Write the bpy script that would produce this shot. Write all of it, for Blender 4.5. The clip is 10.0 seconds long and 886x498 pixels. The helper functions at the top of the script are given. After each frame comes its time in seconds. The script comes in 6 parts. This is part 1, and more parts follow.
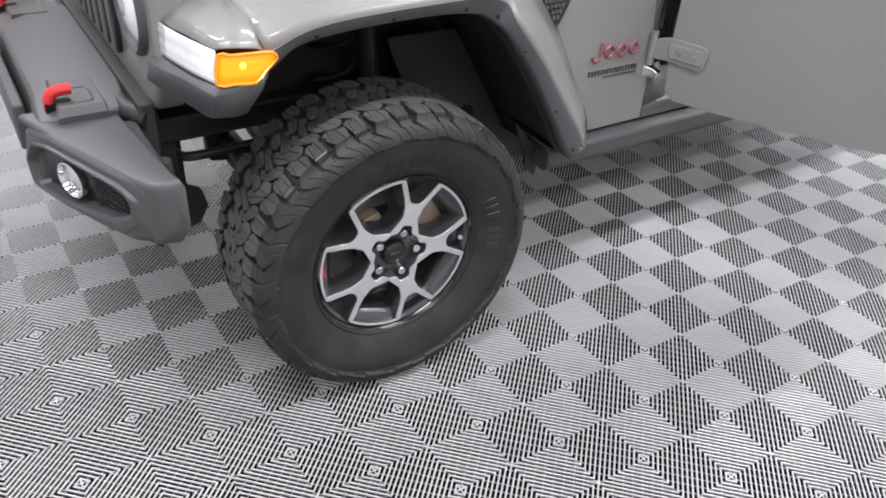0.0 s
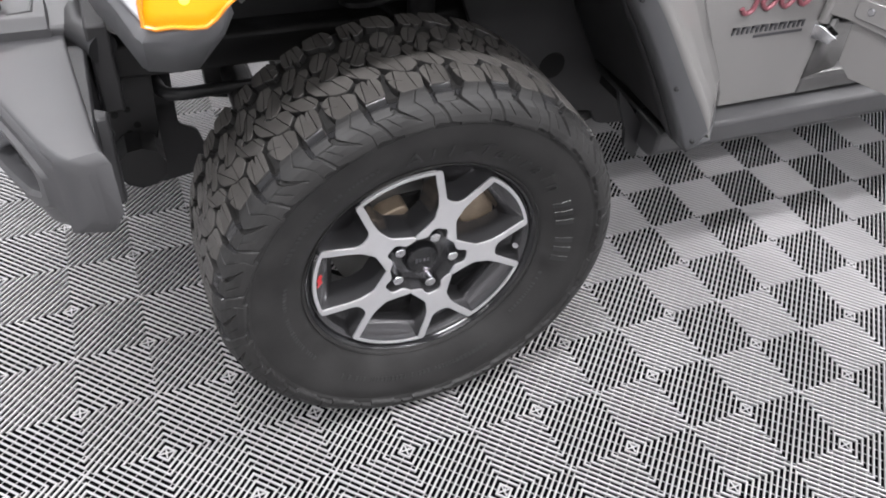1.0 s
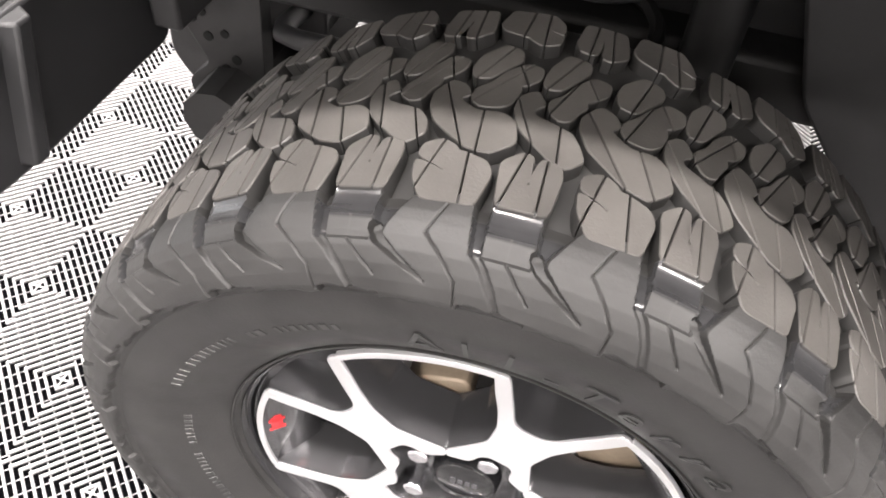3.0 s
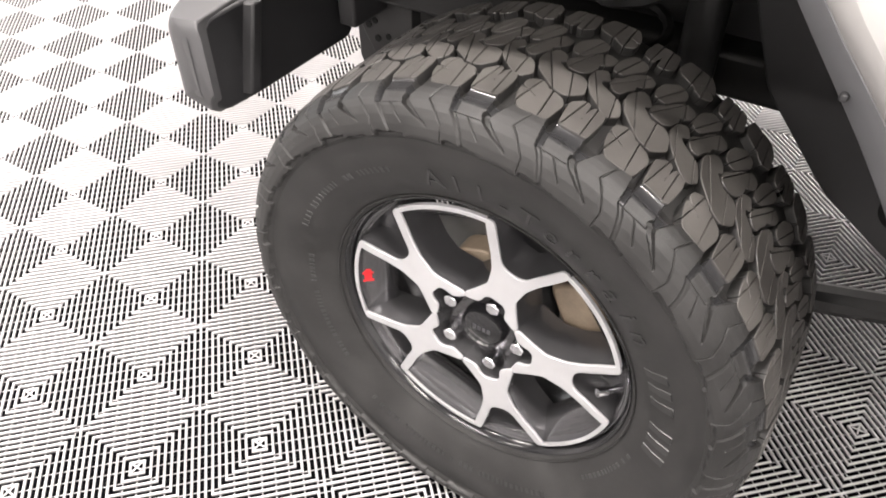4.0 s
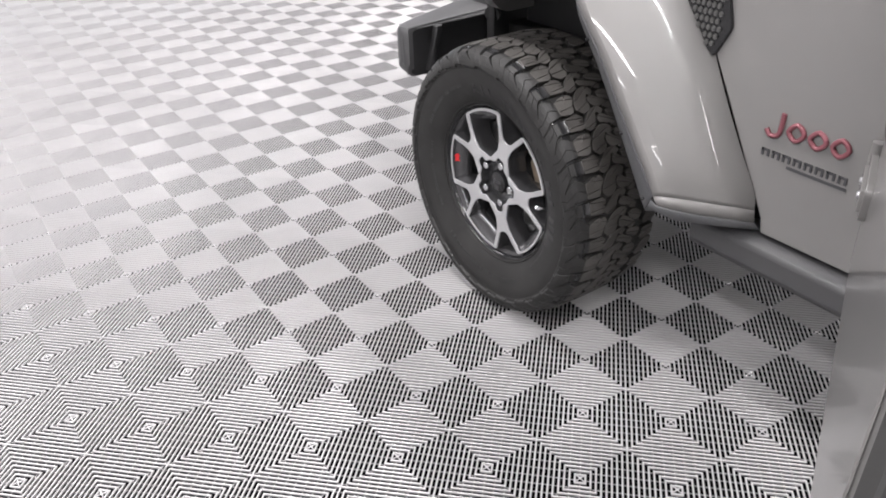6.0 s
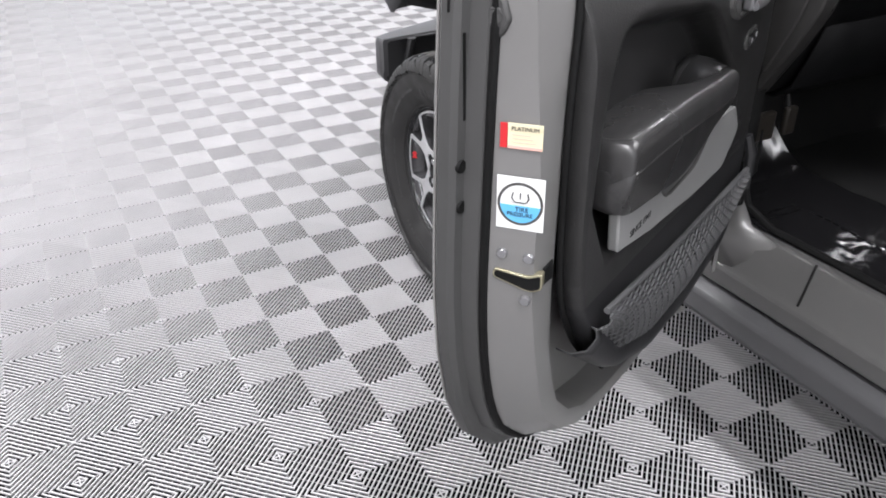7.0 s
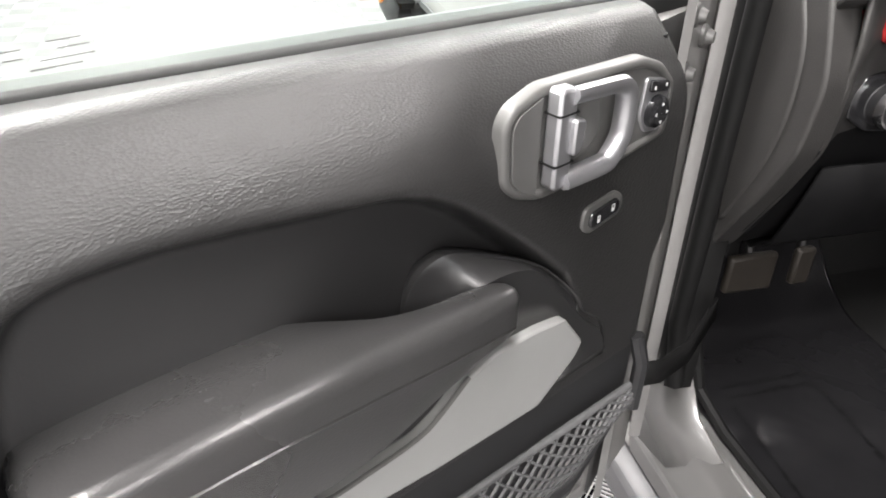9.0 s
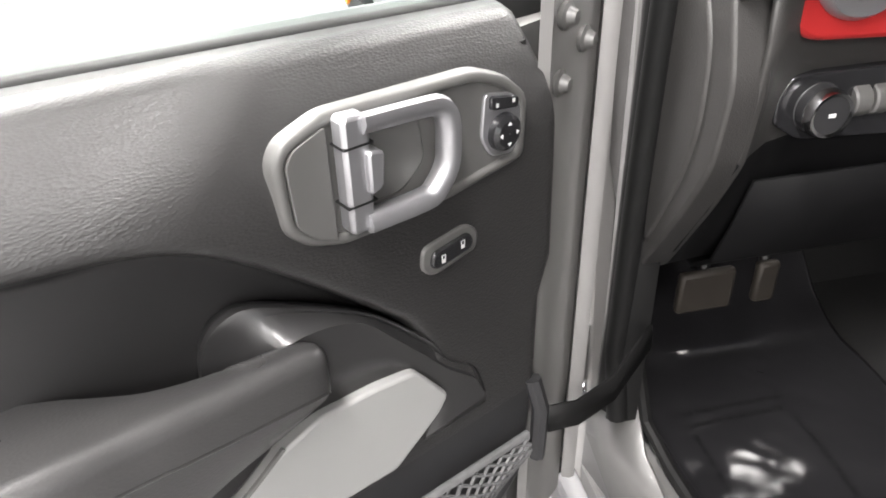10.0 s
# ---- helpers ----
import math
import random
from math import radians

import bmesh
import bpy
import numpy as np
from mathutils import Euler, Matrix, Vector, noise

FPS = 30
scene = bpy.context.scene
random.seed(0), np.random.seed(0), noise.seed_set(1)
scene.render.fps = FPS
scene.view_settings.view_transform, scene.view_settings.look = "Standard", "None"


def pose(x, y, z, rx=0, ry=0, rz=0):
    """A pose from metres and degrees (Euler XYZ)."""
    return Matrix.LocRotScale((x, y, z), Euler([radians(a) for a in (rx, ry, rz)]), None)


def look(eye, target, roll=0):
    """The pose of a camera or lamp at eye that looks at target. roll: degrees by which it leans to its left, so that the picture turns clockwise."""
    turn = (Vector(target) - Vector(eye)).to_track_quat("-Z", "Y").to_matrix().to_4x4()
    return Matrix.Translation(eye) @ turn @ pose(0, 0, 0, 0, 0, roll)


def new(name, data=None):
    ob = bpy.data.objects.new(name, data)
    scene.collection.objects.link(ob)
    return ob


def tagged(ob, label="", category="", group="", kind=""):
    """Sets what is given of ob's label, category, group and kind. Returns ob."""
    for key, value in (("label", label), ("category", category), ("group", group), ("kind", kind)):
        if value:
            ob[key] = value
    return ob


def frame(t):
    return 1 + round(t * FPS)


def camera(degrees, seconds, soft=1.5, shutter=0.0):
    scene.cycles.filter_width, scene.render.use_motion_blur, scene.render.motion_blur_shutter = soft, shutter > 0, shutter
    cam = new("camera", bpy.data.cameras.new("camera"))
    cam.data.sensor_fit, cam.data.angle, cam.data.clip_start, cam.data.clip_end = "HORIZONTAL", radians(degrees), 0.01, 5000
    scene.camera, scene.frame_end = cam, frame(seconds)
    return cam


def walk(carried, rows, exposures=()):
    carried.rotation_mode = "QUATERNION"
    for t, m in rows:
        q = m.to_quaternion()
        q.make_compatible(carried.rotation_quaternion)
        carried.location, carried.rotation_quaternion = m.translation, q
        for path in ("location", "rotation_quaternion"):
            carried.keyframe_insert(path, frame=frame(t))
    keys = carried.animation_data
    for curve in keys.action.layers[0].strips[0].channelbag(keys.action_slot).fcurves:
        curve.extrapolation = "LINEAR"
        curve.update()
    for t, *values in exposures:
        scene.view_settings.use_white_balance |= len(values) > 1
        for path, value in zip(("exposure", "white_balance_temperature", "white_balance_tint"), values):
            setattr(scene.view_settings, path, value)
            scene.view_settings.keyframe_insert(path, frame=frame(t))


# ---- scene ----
cam = camera(59.5, 10.0, soft=1.8)
PATH = [
    (0, (-0.873, -1.486, 1.604), (0.065, -0.119, 0.485), 3.8),
    (0.5, (-0.668, -1.24, 1.565), (0.136, 0.1, 0.317), 4.9),
    (1, (-0.463, -1.013, 1.479), (0.189, 0.309, 0.128), 6.1),
    (1.5, (-0.28, -0.776, 1.376), (0.18, 0.538, -0.059), 6.6),
    (2, (-0.146, -0.533, 1.263), (0.082, 0.768, -0.238), 6.1),
    (2.2, (-0.089, -0.437, 1.223), (0.019, 0.85, -0.304), 5.3),
    (3.3, (0.092, -0.363, 1.172), (-0.344, 0.944, -0.278), 4.1),
    (3.5, (0.162, -0.414, 1.197), (-0.396, 0.836, -0.261), 0.4),
    (4, (0.38, -0.674, 1.28), (-0.43, 0.572, -0.058), -0.8),
    (4.5, (0.664, -0.886, 1.324), (-0.356, 0.33, 0.108), -1.7),
    (5, (0.991, -1.069, 1.379), (-0.187, 0.079, 0.241), -2.0),
    (5.5, (1.344, -1.272, 1.412), (0.028, -0.222, 0.333), -2.4),
    (5.7, (1.46, -1.312, 1.442), (0.103, -0.302, 0.375), -2.1),
    (6.8, (2.108, -1.146, 1.504), (0.578, -0.339, 0.5), -1.3),
    (7, (2.144, -1.101, 1.52), (0.606, -0.301, 0.522), -0.7),
    (7.5, (2.089, -0.961, 1.537), (0.542, -0.174, 0.543), 0.8),
    (8, (1.952, -0.797, 1.543), (0.391, -0.046, 0.543), 2.2),
    (8.5, (1.895, -0.602, 1.534), (0.296, 0.016, 0.504), 2.6),
    (9, (1.86, -0.423, 1.544), (0.226, 0.038, 0.486), 1.9),
    (9.5, (1.831, -0.301, 1.537), (0.18, 0.026, 0.457), 0.5),
    (10, (1.802, -0.229, 1.528), (0.15, 0.135, 0.46), -1.2),
]
EXPOSE = [(0, 0.44, 6150, 13), (1, 0.64, 6200, 13), (2, 1.29, 6250, 14), (3.3, 1.89, 6750, 14), (4, 1.39, 6750, 14), (4.5, 0.94, 6700, 14), (5.5, 0.54, 6500, 14), (7, 0.49, 6150, 13), (7.5, 0.59, 6150, 13), (8, 0.79, 6250, 13), (8.5, 1.29, 6400, 12), (9, 1.64, 6500, 12), (10, 1.94, 6500, 12)]
walk(cam, [(t, look(eye, target, roll)) for t, eye, target, roll in PATH], EXPOSE)

# ---- light ----
world = bpy.data.worlds.new("world")
scene.world = world
world.use_nodes = True
world.node_tree.nodes["Background"].inputs["Color"].default_value = (0.9, 0.95, 1.0, 1)
world.node_tree.nodes["Background"].inputs["Strength"].default_value = 0.15

CEILING = 4.4
LAMPS = [(x, y, w) for x in (-5.4, -1.3, 2.8, 6.9) for y, w in ((-6.1, 40), (-3.6, 85), (-1.0, 130), (2.3, 80), (5.2, 100))]
for lx, ly, watts in LAMPS:
    light = bpy.data.lights.new("ceiling_lamp", "AREA")
    light.shape, light.size, light.size_y, light.energy = "RECTANGLE", 2.4, 0.24, watts * (0.40 if lx < -3 else 1.0)
    light.color = (1.0, 0.975, 0.945)
    new("ceiling_lamp", light).matrix_world = look((lx, ly, CEILING - 0.12), (lx, ly, 0))


# ---- materials ----
def material(name, color, rough=0.5, metal=0.0, grain=0.0, scale=60.0, bump=0.0, bump_scale=400.0, coat=0.0, vary=0.0, stretch=(1, 1, 1), rough_vary=0.0, objects=False):
    """A surface with colour stains at one scale, fine grain at another, and relief."""
    m = bpy.data.materials.new(name)
    m.use_nodes = True
    nt = m.node_tree
    b = nt.nodes["Principled BSDF"]
    b.inputs["Roughness"].default_value = rough
    b.inputs["Metallic"].default_value = metal
    b.inputs["Coat Weight"].default_value = coat
    b.inputs["Coat Roughness"].default_value = 0.04
    tc = nt.nodes.new("ShaderNodeTexCoord")
    mp = nt.nodes.new("ShaderNodeMapping")
    mp.inputs["Scale"].default_value = stretch
    nt.links.new(tc.outputs["Object"], mp.inputs["Vector"])
    coarse = nt.nodes.new("ShaderNodeTexNoise")
    coarse.inputs["Scale"].default_value, coarse.inputs["Detail"].default_value = scale, 5
    fine = nt.nodes.new("ShaderNodeTexNoise")
    fine.inputs["Scale"].default_value, fine.inputs["Detail"].default_value = scale * 9, 3
    for t in (coarse, fine):
        nt.links.new(mp.outputs["Vector"], t.inputs["Vector"])
    ramp = nt.nodes.new("ShaderNodeMix")
    ramp.data_type = "RGBA"
    lo, hi = (tuple(max(0, min(1, c * k)) for c in color) + (1,) for k in (1 - grain, 1 + grain))
    ramp.inputs[6].default_value, ramp.inputs[7].default_value = lo, hi
    add = nt.nodes.new("ShaderNodeMath")
    add.operation = "MULTIPLY_ADD"
    add.inputs[1].default_value = 0.35
    nt.links.new(fine.outputs["Fac"], add.inputs[0])
    sub = nt.nodes.new("ShaderNodeMath")
    sub.operation = "MULTIPLY_ADD"
    sub.inputs[1].default_value, sub.inputs[2].default_value = 1.6, -0.47
    nt.links.new(coarse.outputs["Fac"], sub.inputs[0])
    nt.links.new(sub.outputs[0], add.inputs[2])
    nt.links.new(add.outputs[0], ramp.inputs[0])
    last = ramp.outputs[2]
    if vary:
        info = nt.nodes.new("ShaderNodeObjectInfo" if objects else "ShaderNodeNewGeometry")
        hsv = nt.nodes.new("ShaderNodeHueSaturation")
        rng = nt.nodes.new("ShaderNodeMapRange")
        rng.inputs["To Min"].default_value, rng.inputs["To Max"].default_value = 1 - vary, 1 + vary
        nt.links.new(info.outputs["Random" if objects else "Random Per Island"], rng.inputs["Value"])
        nt.links.new(rng.outputs["Result"], hsv.inputs["Value"])
        nt.links.new(last, hsv.inputs["Color"])
        last = hsv.outputs["Color"]
    nt.links.new(last, b.inputs["Base Color"])
    if rough_vary:
        rr = nt.nodes.new("ShaderNodeMapRange")
        rr.inputs["From Min"].default_value, rr.inputs["From Max"].default_value = 0.3, 0.7
        rr.inputs["To Min"].default_value, rr.inputs["To Max"].default_value = max(0.02, rough - rough_vary), min(1, rough + rough_vary)
        nt.links.new(coarse.outputs["Fac"], rr.inputs["Value"])
        nt.links.new(rr.outputs["Result"], b.inputs["Roughness"])
    if bump:
        tex = nt.nodes.new("ShaderNodeTexNoise")
        tex.inputs["Scale"].default_value, tex.inputs["Detail"].default_value = bump_scale, 3
        nt.links.new(mp.outputs["Vector"], tex.inputs["Vector"])
        bp = nt.nodes.new("ShaderNodeBump")
        bp.inputs["Strength"].default_value, bp.inputs["Distance"].default_value = bump, 0.001
        nt.links.new(tex.outputs["Fac"], bp.inputs["Height"])
        nt.links.new(bp.outputs["Normal"], b.inputs["Normal"])
    return m


def leather(name, color, rough, relief=0.46):
    """Moulded plastic with a pebbled leather grain."""
    m = material(name, color, rough, grain=0.06, scale=8, rough_vary=0.05)
    nt = m.node_tree
    b = nt.nodes["Principled BSDF"]
    tc = nt.nodes.new("ShaderNodeTexCoord")
    warp = nt.nodes.new("ShaderNodeTexNoise")
    warp.inputs["Scale"].default_value = 90
    vor = nt.nodes.new("ShaderNodeTexVoronoi")
    vor.feature = "F1"
    vor.inputs["Scale"].default_value = 620
    mix = nt.nodes.new("ShaderNodeMix")
    mix.data_type = "VECTOR"
    mix.inputs[0].default_value = 0.0005
    nt.links.new(tc.outputs["Object"], warp.inputs["Vector"])
    flat = nt.nodes.new("ShaderNodeMapping")
    flat.inputs["Scale"].default_value = (0.55, 1, 1)
    nt.links.new(tc.outputs["Object"], flat.inputs["Vector"])
    nt.links.new(flat.outputs["Vector"], mix.inputs[4])
    nt.links.new(warp.outputs["Color"], mix.inputs[5])
    nt.links.new(mix.outputs[1], vor.inputs["Vector"])
    bp = nt.nodes.new("ShaderNodeBump")
    bp.inputs["Strength"].default_value, bp.inputs["Distance"].default_value = relief, 0.0006
    nt.links.new(vor.outputs["Distance"], bp.inputs["Height"])
    nt.links.new(bp.outputs["Normal"], b.inputs["Normal"])
    return m


def glass(name, color, rough=0.0, alpha=0.0):
    m = bpy.data.materials.new(name)
    m.use_nodes = True
    b = m.node_tree.nodes["Principled BSDF"]
    b.inputs["Base Color"].default_value = (*color, 1)
    b.inputs["Transmission Weight"].default_value = 1
    b.inputs["Roughness"].default_value = rough
    b.inputs["IOR"].default_value = 1.45
    return m


def glow(name, color, strength):
    m = bpy.data.materials.new(name)
    m.use_nodes = True
    b = m.node_tree.nodes["Principled BSDF"]
    b.inputs["Emission Color"].default_value = (*color, 1)
    b.inputs["Emission Strength"].default_value = strength
    b.inputs["Base Color"].default_value = (*color, 1)
    return m


PAINT = material("grey_paint", (0.175, 0.170, 0.166), 0.42, 0.0, 0.03, 3, coat=0.7)
JAMB = material("grey_jamb_paint", (0.155, 0.152, 0.149), 0.36, 0.0, 0.05, 6, coat=0.5)
FOLD = material("dark_fold_grey", (0.05, 0.0495, 0.049), 0.5, 0.0, 0.1, 12, bump=0.1, bump_scale=200)
STEEL = material("bumper_grey", (0.057, 0.0565, 0.059), 0.44, 0.0, 0.05, 9, bump=0.08, bump_scale=700)
# body grey made darker: the door opening's shade is put into the colour
SHADEPAINT = material("grey_paint_shaded", (0.080, 0.0785, 0.0768), 0.34, 0.0, 0.06, 9, coat=0.35)
LIP = material("flare_lip_grey", (0.088, 0.089, 0.093), 0.45, 0.0, 0.05, 12, bump=0.1, bump_scale=900)
RUBBER = material("tyre_rubber", (0.0215, 0.0211, 0.0208), 0.50, 0.0, 0.42, 14, bump=0.16, bump_scale=420, rough_vary=0.14)
# darker copy of the tyre rubber: shade in gaps and slits put into colour
GROOVESHADE = material("groove_shade_rubber", (0.013, 0.0125, 0.012), 0.6, 0.0, 0.3, 25)
TREAD = material("tread_rubber", (0.053, 0.0495, 0.046), 0.55, 0.0, 0.3, 16, bump=0.2, bump_scale=420, vary=0.16, rough_vary=0.12)
WORN = material("shoulder_rubber", (0.024, 0.024, 0.025), 0.21, 0.0, 0.2, 30, rough_vary=0.06)
RUBBER.node_tree.nodes["Principled BSDF"].inputs["Specular IOR Level"].default_value = 0.3
LETTER = material("raised_letter_rubber", (0.02, 0.02, 0.02), 0.4, 0.0, 0.1, 30)
MACHINED = material("machined_aluminium", (0.52, 0.52, 0.53), 0.40, 0.5, 0.04, 40, bump=0.05, bump_scale=900)
WHEELPAINT = material("wheel_grey_paint", (0.10, 0.099, 0.103), 0.2, 0.7, 0.08, 30, coat=0.3)
BLACK = material("black_plastic", (0.014, 0.014, 0.015), 0.5, 0.0, 0.15, 20, bump=0.1, bump_scale=800)
GLOSSBLACK = material("gloss_black", (0.012, 0.012, 0.013), 0.15, 0.0, 0.1, 20)
LINER = material("wheel_liner_black", (0.017, 0.0167, 0.0175), 0.62, 0.0, 0.25, 10, bump=0.3, bump_scale=150)
CHASSIS = material("chassis_black", (0.009, 0.0088, 0.009), 0.55, 0.1, 0.4, 14, rough_vary=0.15)
CHROME = material("chrome", (0.8, 0.8, 0.82), 0.14, 1.0, 0.03, 30)
SATIN = material("satin_silver", (0.36, 0.36, 0.372), 0.36, 0.85, 0.04, 60)
LATCHMETAL = material("plated_steel", (0.42, 0.39, 0.27), 0.36, 0.8, 0.1, 60)
TAN = material("caliper_tan", (0.26, 0.205, 0.15), 0.5, 0.3, 0.3, 25)
DISC = material("brake_disc", (0.20, 0.197, 0.192), 0.42, 0.6, 0.15, 30)
RED = material("red_paint", (0.55, 0.02, 0.025), 0.4, 0.0, 0.06, 20)
BADGERED = material("badge_red", (0.22, 0.075, 0.09), 0.3, 0.2, 0.08, 20)
BADGEDARK = material("badge_dark", (0.06, 0.06, 0.065), 0.35, 0.3, 0.05, 20)
AMBER = material("amber_rim", (0.85, 0.30, 0.02), 0.2, 0.0, 0.05, 30, coat=0.6)
AMBERBASE = glow("amber_lit_lens", (1.0, 0.27, 0.0), 0.6)
AMBERHOT = glow("amber_hot_spot", (1.0, 0.62, 0.06), 1.6)
LAMPWHITE = material("lamp_white", (0.82, 0.83, 0.85), 0.22, 0.0, 0.04, 30, coat=0.8)
PANE = glass("window_glass", (0.75, 0.825, 0.79), 0.0)
PANEL = leather("door_panel_black", (0.0185, 0.0181, 0.0180), 0.40)
SOFT = leather("armrest_black", (0.029, 0.0285, 0.0285), 0.29, 0.14)
SOFT.node_tree.nodes["Principled BSDF"].inputs["Specular IOR Level"].default_value = 0.65
PULL = material("pull_black", (0.019, 0.0187, 0.019), 0.33, 0.0, 0.1, 15, bump=0.06, bump_scale=700)
SMOOTH = material("recess_black", (0.015, 0.0147, 0.015), 0.48, 0.0, 0.1, 15, bump=0.08, bump_scale=700)
TRIM = material("silver_grey_trim", (0.25, 0.25, 0.246), 0.42, 0.15, 0.03, 20)
BEZEL = material("bezel_grey", (0.075, 0.074, 0.072), 0.40, 0.1, 0.04, 20)
NET = material("net_cord", (0.075, 0.075, 0.077), 0.6, 0.0, 0.2, 120)
SEAL = material("rubber_seal", (0.006, 0.006, 0.006), 0.6, 0.0, 0.2, 30)
SEAL.node_tree.nodes["Principled BSDF"].inputs["Specular IOR Level"].default_value = 0.15
DASH = leather("dash_grey", (0.024, 0.0230, 0.0222), 0.5, 0.3)
DASHRED = material("dash_red", (0.26, 0.014, 0.014), 0.35, 0.0, 0.05, 20)
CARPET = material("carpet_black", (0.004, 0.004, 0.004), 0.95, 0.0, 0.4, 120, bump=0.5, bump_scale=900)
FILM = material("plastic_floor_film", (0.010, 0.0098, 0.0106), 0.14, 0.0, 0.15, 10, bump=0.06, bump_scale=60, rough_vary=0.06)
FILM.node_tree.nodes["Principled BSDF"].inputs["Specular IOR Level"].default_value = 0.12
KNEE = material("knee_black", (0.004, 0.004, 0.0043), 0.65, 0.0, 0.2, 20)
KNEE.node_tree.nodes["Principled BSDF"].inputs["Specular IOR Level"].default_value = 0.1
PEDAL = material("pedal_tan", (0.027, 0.023, 0.019), 0.5, 0.2, 0.15, 40)
WHITE = material("white_label", (0.75, 0.75, 0.74), 0.5, 0.0, 0.02, 40)
CREAM = material("cream_label", (0.72, 0.65, 0.45), 0.5, 0.0, 0.03, 40)
BLUE = material("blue_label", (0.12, 0.42, 0.72), 0.5, 0.0, 0.03, 40)
PINK = material("pink_label", (0.75, 0.42, 0.36), 0.5, 0.0, 0.03, 40)
INK = material("ink", (0.02, 0.02, 0.022), 0.5, 0.0, 0.02, 40)
MARK = material("white_mark", (0.42, 0.42, 0.42), 0.5, 0.0, 0.02, 40)
TILE = material("grey_floor_plastic", (0.45, 0.443, 0.446), 0.24, 0.0, 0.06, 7, bump=0.1, bump_scale=300, vary=0.04, objects=True, rough_vary=0.03)
TILEFAR = material("grey_floor_plastic_far", (0.45, 0.443, 0.446), 0.24, 0.0, 0.06, 7, rough_vary=0.03)
for m in (TILE, TILEFAR):
    m.node_tree.nodes["Principled BSDF"].inputs["Specular IOR Level"].default_value = 0.5
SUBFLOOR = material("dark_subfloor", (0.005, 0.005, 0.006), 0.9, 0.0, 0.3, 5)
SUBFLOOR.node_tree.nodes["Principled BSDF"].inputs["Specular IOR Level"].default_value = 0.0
BACKWALL = material("grey_wall_paint", (0.42, 0.42, 0.425), 0.6, 0.0, 0.04, 1.5, bump=0.05, bump_scale=120)
WALL = material("white_wall_paint", (0.72, 0.72, 0.71), 0.6, 0.0, 0.04, 1.5, bump=0.05, bump_scale=120)
CEIL = material("ceiling_paint", (0.25, 0.25, 0.25), 0.7, 0.0, 0.04, 1.5)
DAYLIGHT = glow("daylight", (0.92, 0.97, 1.0), 0.6)
GLOWLAMP = glow("lamp_diffuser", (1.0, 0.98, 0.95), 3.0)


# ---- shape helpers ----
def mesh_of(name, bm, mat, smooth=35, normals=True):
    if normals:
        bmesh.ops.recalc_face_normals(bm, faces=bm.faces)
    me = bpy.data.meshes.new(name)
    bm.to_mesh(me)
    bm.free()
    me.materials.append(mat)
    if smooth:
        me.shade_smooth()
        me.set_sharp_from_angle(angle=radians(smooth))
    return me


def part(name, bm, mat, parent=None, label="", bevel=0.0, smooth=35, m=None, thick=0.0, seg=2):
    """One mesh object under a thing or a part."""
    ob = new(name, bm if isinstance(bm, bpy.types.Mesh) else mesh_of(name, bm, mat, smooth))
    if parent and parent.parent and parent.parent.parent:
        m = parent.matrix_basis @ (m or pose(0, 0, 0))
        parent = parent.parent
    if parent:
        ob.parent = parent
    if m:
        ob.matrix_basis = m
    if thick:
        mod = ob.modifiers.new("thickness", "SOLIDIFY")
        mod.thickness, mod.offset = thick, -1
    if bevel:
        mod = ob.modifiers.new("edges", "BEVEL")
        mod.width, mod.segments, mod.limit_method, mod.angle_limit = bevel, seg, "ANGLE", radians(32)
    return tagged(ob, label)


def box(bm, a, b, m=None):
    """A box from corner a to corner b."""
    vs = [bm.verts.new((m @ Vector(p)) if m else p) for p in ((x, y, z) for x in (a[0], b[0]) for y in (a[1], b[1]) for z in (a[2], b[2]))]
    for f in ((0, 1, 3, 2), (4, 6, 7, 5), (0, 4, 5, 1), (2, 3, 7, 6), (0, 2, 6, 4), (1, 5, 7, 3)):
        bm.faces.new([vs[i] for i in f])
    return bm


def boxed(*args):
    return box(bmesh.new(), *args)


def prism(pts, d0, d1, axis="y", bm=None, grow=0.0):
    """A polygon in the plane across axis, extruded from d0 to d1; grow widens the far end."""
    bm = bm or bmesh.new()
    put = {"y": lambda a, d, b: (a, d, b), "x": lambda a, d, b: (d, a, b), "z": lambda a, d, b: (a, b, d)}[axis]
    far = offset(pts, grow) if grow else pts
    near = [bm.verts.new(put(a, d0, b)) for a, b in pts]
    back = [bm.verts.new(put(a, d1, b)) for a, b in far]
    n = len(pts)
    bm.faces.new(near)
    bm.faces.new(back[::-1])
    for i in range(n):
        bm.faces.new((near[i], back[i], back[(i + 1) % n], near[(i + 1) % n]))
    return bm


def area(pts):
    return sum(pts[i - 1][0] * pts[i][1] - pts[i][0] * pts[i - 1][1] for i in range(len(pts))) / 2


def offset(pts, d):
    """The polygon moved outwards by d along its corners' normals."""
    s = 1 if area(pts) > 0 else -1
    out = []
    for i, p in enumerate(pts):
        a, b = Vector(pts[i - 1]), Vector(pts[(i + 1) % len(pts)])
        p = Vector(p)
        n1 = Vector(((p - a).y, -(p - a).x)).normalized() * s
        n2 = Vector(((b - p).y, -(b - p).x)).normalized() * s
        n = (n1 + n2).normalized()
        out.append(tuple(p + n * d / max(0.45, n.dot(n1))))
    return out


